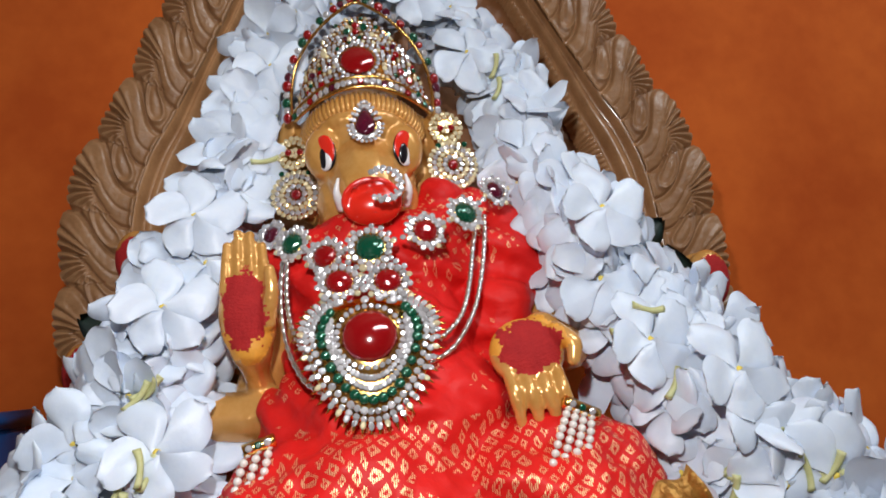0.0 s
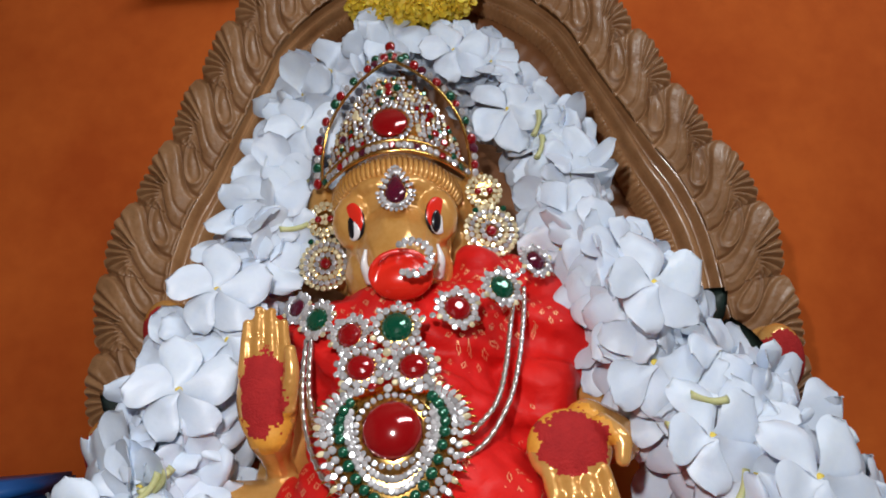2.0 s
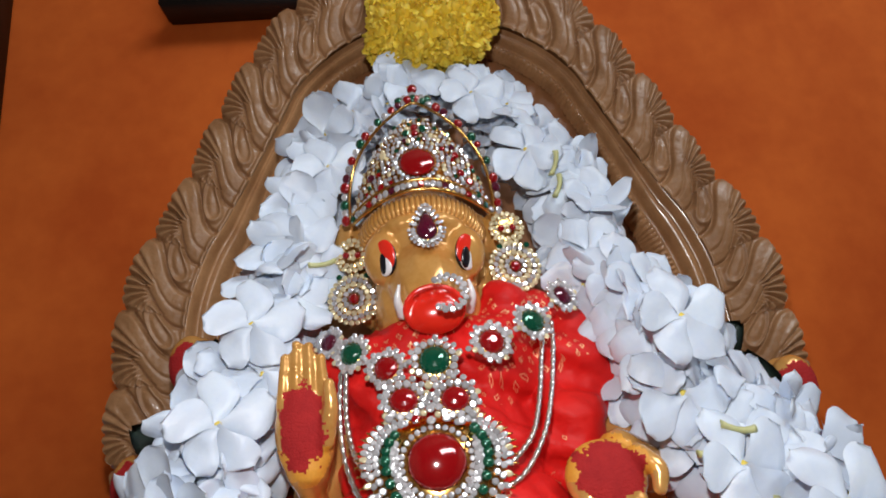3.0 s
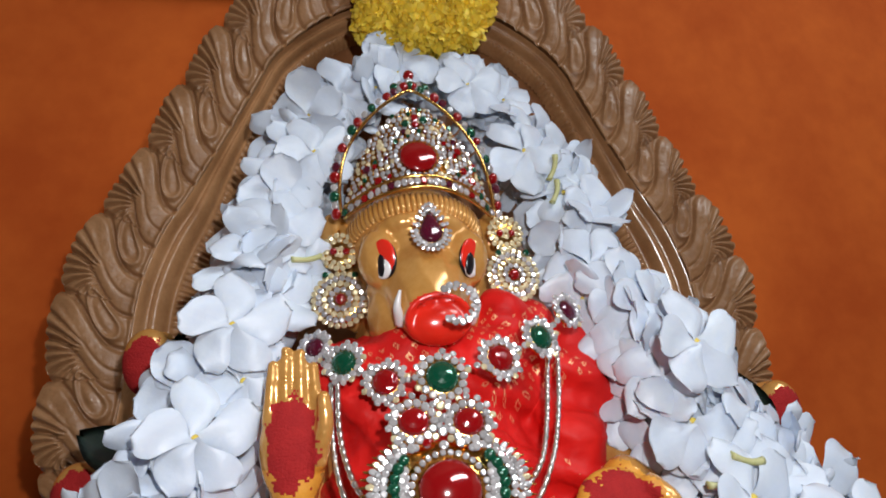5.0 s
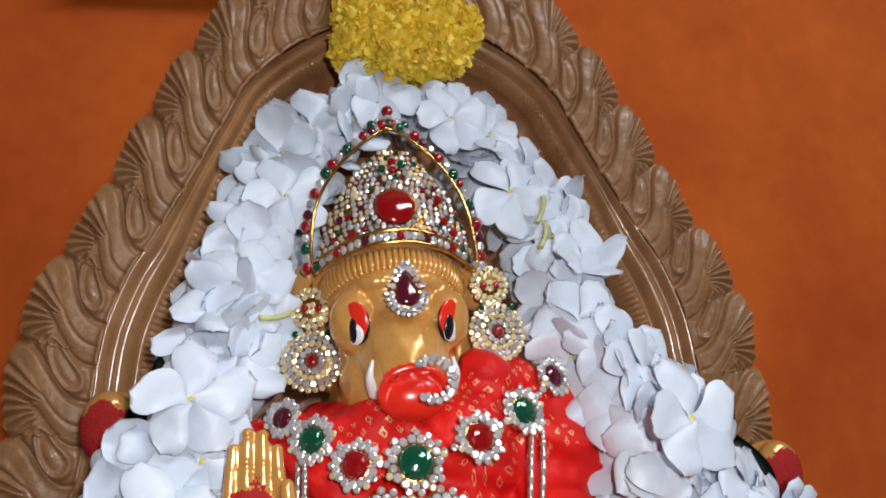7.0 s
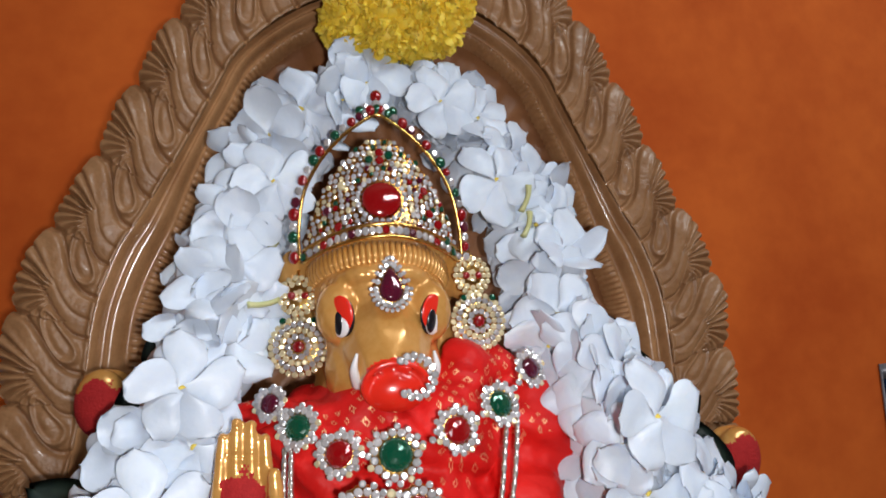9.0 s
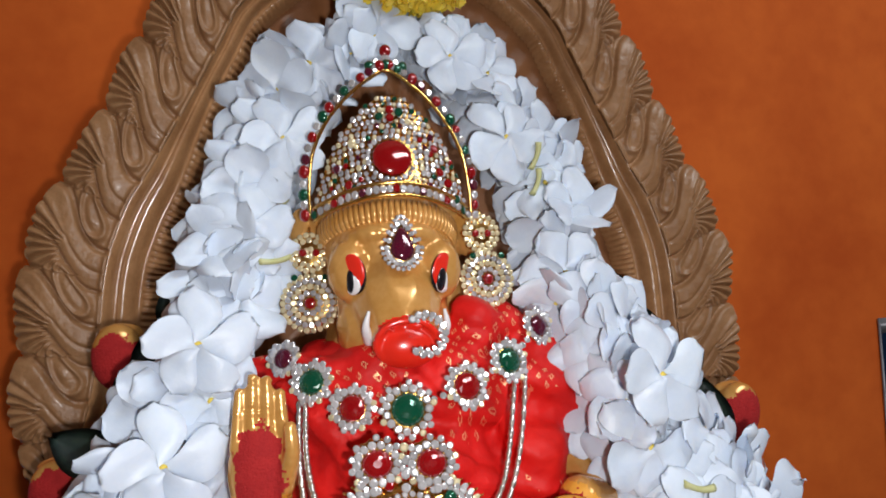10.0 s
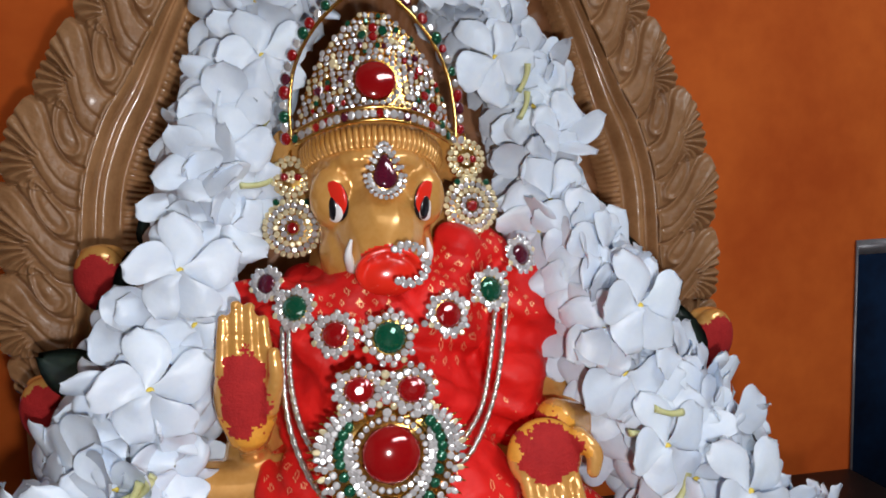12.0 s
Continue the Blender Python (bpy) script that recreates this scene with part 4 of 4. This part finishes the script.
# choker of medallions
choker = thing("necklace", (0, 0, 0), "necklace of red and green medallions ringed with clear stones", "necklace")
LINE = [((-0.0680, 0.3560, 0.2905), GARNET_CAB, 0.0045, -0.5), ((-0.0560, 0.3400, 0.2822), GREEN_BIG, 0.0055, -0.4), ((-0.0400, 0.3270, 0.2730), RED_BIG, 0.0056, -0.25), ((-0.0190, 0.3150, 0.2735), GREEN_BIG, 0.0066, 0), ((0.0065, 0.3220, 0.2803), RED_BIG, 0.0058, 0.25), ((0.0265, 0.3290, 0.2888), GREEN_BIG, 0.0056, 0.4), ((0.0442, 0.3420, 0.3018), GARNET_CAB, 0.0050, 0.5)]
for c, gem, r, side in LINE:
    medallion(choker, c, (side, -1, 0.35), gem, r)
for (a, *_), (b, *_) in zip(LINE, LINE[1:]):
    for f in (0.42, 0.58):
        p = Vector(a).lerp(Vector(b), f)
        stone(choker, CLEAR, p + Vector((0, -0.0005, 0)), (0, -1, 0.3), 0.0015, "link")

# large heart pendant
pend = thing("pendant", (0, 0, 0), "large heart-shaped pendant with a red cabochon and green and clear stones", "pendant")
PC, PN = Vector((-0.0215, 0.2950, 0.2340)), Vector((0, -1, 0.30))
o, right, up, out = frame_of(PC, PN)


def heart(a, top, low):
    def at(w):
        s = math.sin(w)
        return (a * math.cos(w) * (1 + 0.10 * s), (top * s if s > 0 else low * (abs(s) ** 1.15) * -1))
    return at


plate("backing", PC - PN.normalized() * 0.0024, PN, heart(0.0262, 0.0180, 0.0345), 0.0022, GOLD, pend, "gold backing plate")
plate("setting", PC - PN.normalized() * 0.0008, PN, heart(0.0150, 0.0140, 0.0185), 0.0018, GOLD, pend)
stone(pend, RED_CAB, PC, PN, (0.0116, 0.0112, 0.0085), "cabochon", 0, 0)
ring_of(pend, CLEAR, PC, PN, 30, 0.0133, 0.0130, 0.00125)
for rim, count, r, me, start, end in ((heart(0.0152, 0.0148, 0.0172), 32, 0.0013, CLEAR, 160, 380), (heart(0.0166, 0.0150, 0.0212), 36, 0.0014, CLEAR, 150, 390), (heart(0.0192, 0.0165, 0.0258), 23, 0.0022, GREEN_CAB, 138, 402), (heart(0.0228, 0.0180, 0.0302), 40, 0.0015, CLEAR, 128, 412), (heart(0.0252, 0.0190, 0.0334), 42, 0.0014, CLEAR, 124, 416)):
    for k in range(count):
        x, y = rim(radians(start + (end - start) * k / (count - 1)))
        stone(pend, me, o + right * x + up * y + out * 0.0004, PN, r * JEWEL.uniform(0.9, 1.1))
tip = heart(0.0308, 0.0215, 0.0398)
base_rim = heart(0.0255, 0.0190, 0.0340)
for k in range(40):
    w = radians(128 + 284 * k / 39)
    a, b = base_rim(w), tip(w)
    p0, p1 = o + right * a[0] + up * a[1] - out * 0.001, o + right * b[0] + up * b[1] - out * 0.001
    part("point", tube(bmesh.new(), lambda t: p0.lerp(p1, t), lambda t: 0.0014 * (1 - 0.85 * t), 4, 6), GOLD, pend)
    stone(pend, CLEAR if k % 3 else WARM, p0.lerp(p1, 0.30) + out * 0.0013, PN, (0.0012, 0.0018, 0.0011), "stone", math.degrees(w) - 90)
for x, z in ((-0.0325, 0.2575), (-0.0125, 0.2565)):
    medallion(pend, (x, 0.3005, z), (0, -1, 0.3), RED_BIG, 0.0058, 14, 0.9)
for x, z, me in ((-0.0225, 0.2625, WARM), (-0.0225, 0.2580, CLEAR), (-0.0225, 0.2535, CLEAR), (-0.0385, 0.2510, CLEAR), (-0.0065, 0.2500, CLEAR), (-0.0285, 0.2500, RED_CUT), (-0.0165, 0.2495, CLEAR), (-0.0225, 0.2490, CLEAR), (-0.034, 0.2485, CLEAR), (-0.011, 0.2480, CLEAR)):
    stone(pend, me, (x, 0.3005 + (z - 0.2575) * 0.3, z), PN, 0.0018, "link")


# silver chains
def chain(points, n):
    ob = thing("silver_chain", (0, 0, 0), "fine twisted silver chain hanging over the red silk", "chain", "silver chains")
    at = spline(points)
    part("rope", tube(bmesh.new(), at, lambda t: 0.00118 + 0.00016 * math.sin(t * n), n, 7), SILVER, ob)


chain([(0.0375, 0.3440, 0.2900), (0.0350, 0.3360, 0.2760), (0.0300, 0.3270, 0.2560), (0.0235, 0.3190, 0.2400), (0.0120, 0.3080, 0.2260), (-0.0020, 0.2990, 0.2200)], 130)
chain([(0.0335, 0.3420, 0.2900), (0.0290, 0.3330, 0.2740), (0.0240, 0.3240, 0.2540), (0.0180, 0.3160, 0.2400), (0.0070, 0.3060, 0.2300)], 120)
chain([(-0.0610, 0.3420, 0.2740), (-0.0610, 0.3300, 0.2540), (-0.0580, 0.3200, 0.2350), (-0.0500, 0.3080, 0.2190), (-0.0400, 0.2980, 0.2120)], 110)
chain([(-0.0585, 0.3400, 0.2740), (-0.0580, 0.3290, 0.2540), (-0.0540, 0.3180, 0.2380), (-0.0460, 0.3060, 0.2260)], 100)


# pearl bracelets
def pearls(points, across, strands, n, clasp):
    ob = thing("pearl_bracelet", (0, 0, 0), "pearl bracelet of several strands with gold clasps by the statue's hand", "bracelet", "pearl bracelets")
    at = spline(points)
    for s in range(strands):
        side = Vector(across) * (s / (strands - 1) - 0.5) * 2
        for k in range(n):
            t = (k + 0.5) / n
            stone(ob, PEARL_BALL, Vector(at(t)) + side * (0.8 + 0.2 * math.sin(t * 6)), (0, -1, 0), (0.0017, 0.0017, 0.0026), "pearl")
    for t in clasp:
        p = Vector(at(t))
        d = Vector(across)
        part("clasp", tube(bmesh.new(), lambda u: p + d * (u * 2 - 1) * 1.25, 0.0026, 6, 8), GOLD, ob)
        for f in (-0.7, 0, 0.7):
            stone(ob, CLEAR if f else GREEN_CUT, p + d * f + Vector((0, -0.0026, 0.0004)), (0, -1, 0.2), 0.0015)


pearls([(0.0600, 0.2930, 0.1980), (0.0530, 0.2850, 0.1850), (0.0445, 0.2790, 0.1700), (0.0360, 0.2740, 0.1560), (0.0275, 0.271, 0.142)], (0.0056, 0.001, -0.0028), 4, 20, (0.0, 0.5))
pearls([(-0.0665, 0.2950, 0.1960), (-0.0700, 0.2900, 0.1830), (-0.0740, 0.2860, 0.1700), (-0.078, 0.284, 0.155)], (0.0048, 0.001, 0.0012), 3, 13, (0.0, 0.45))
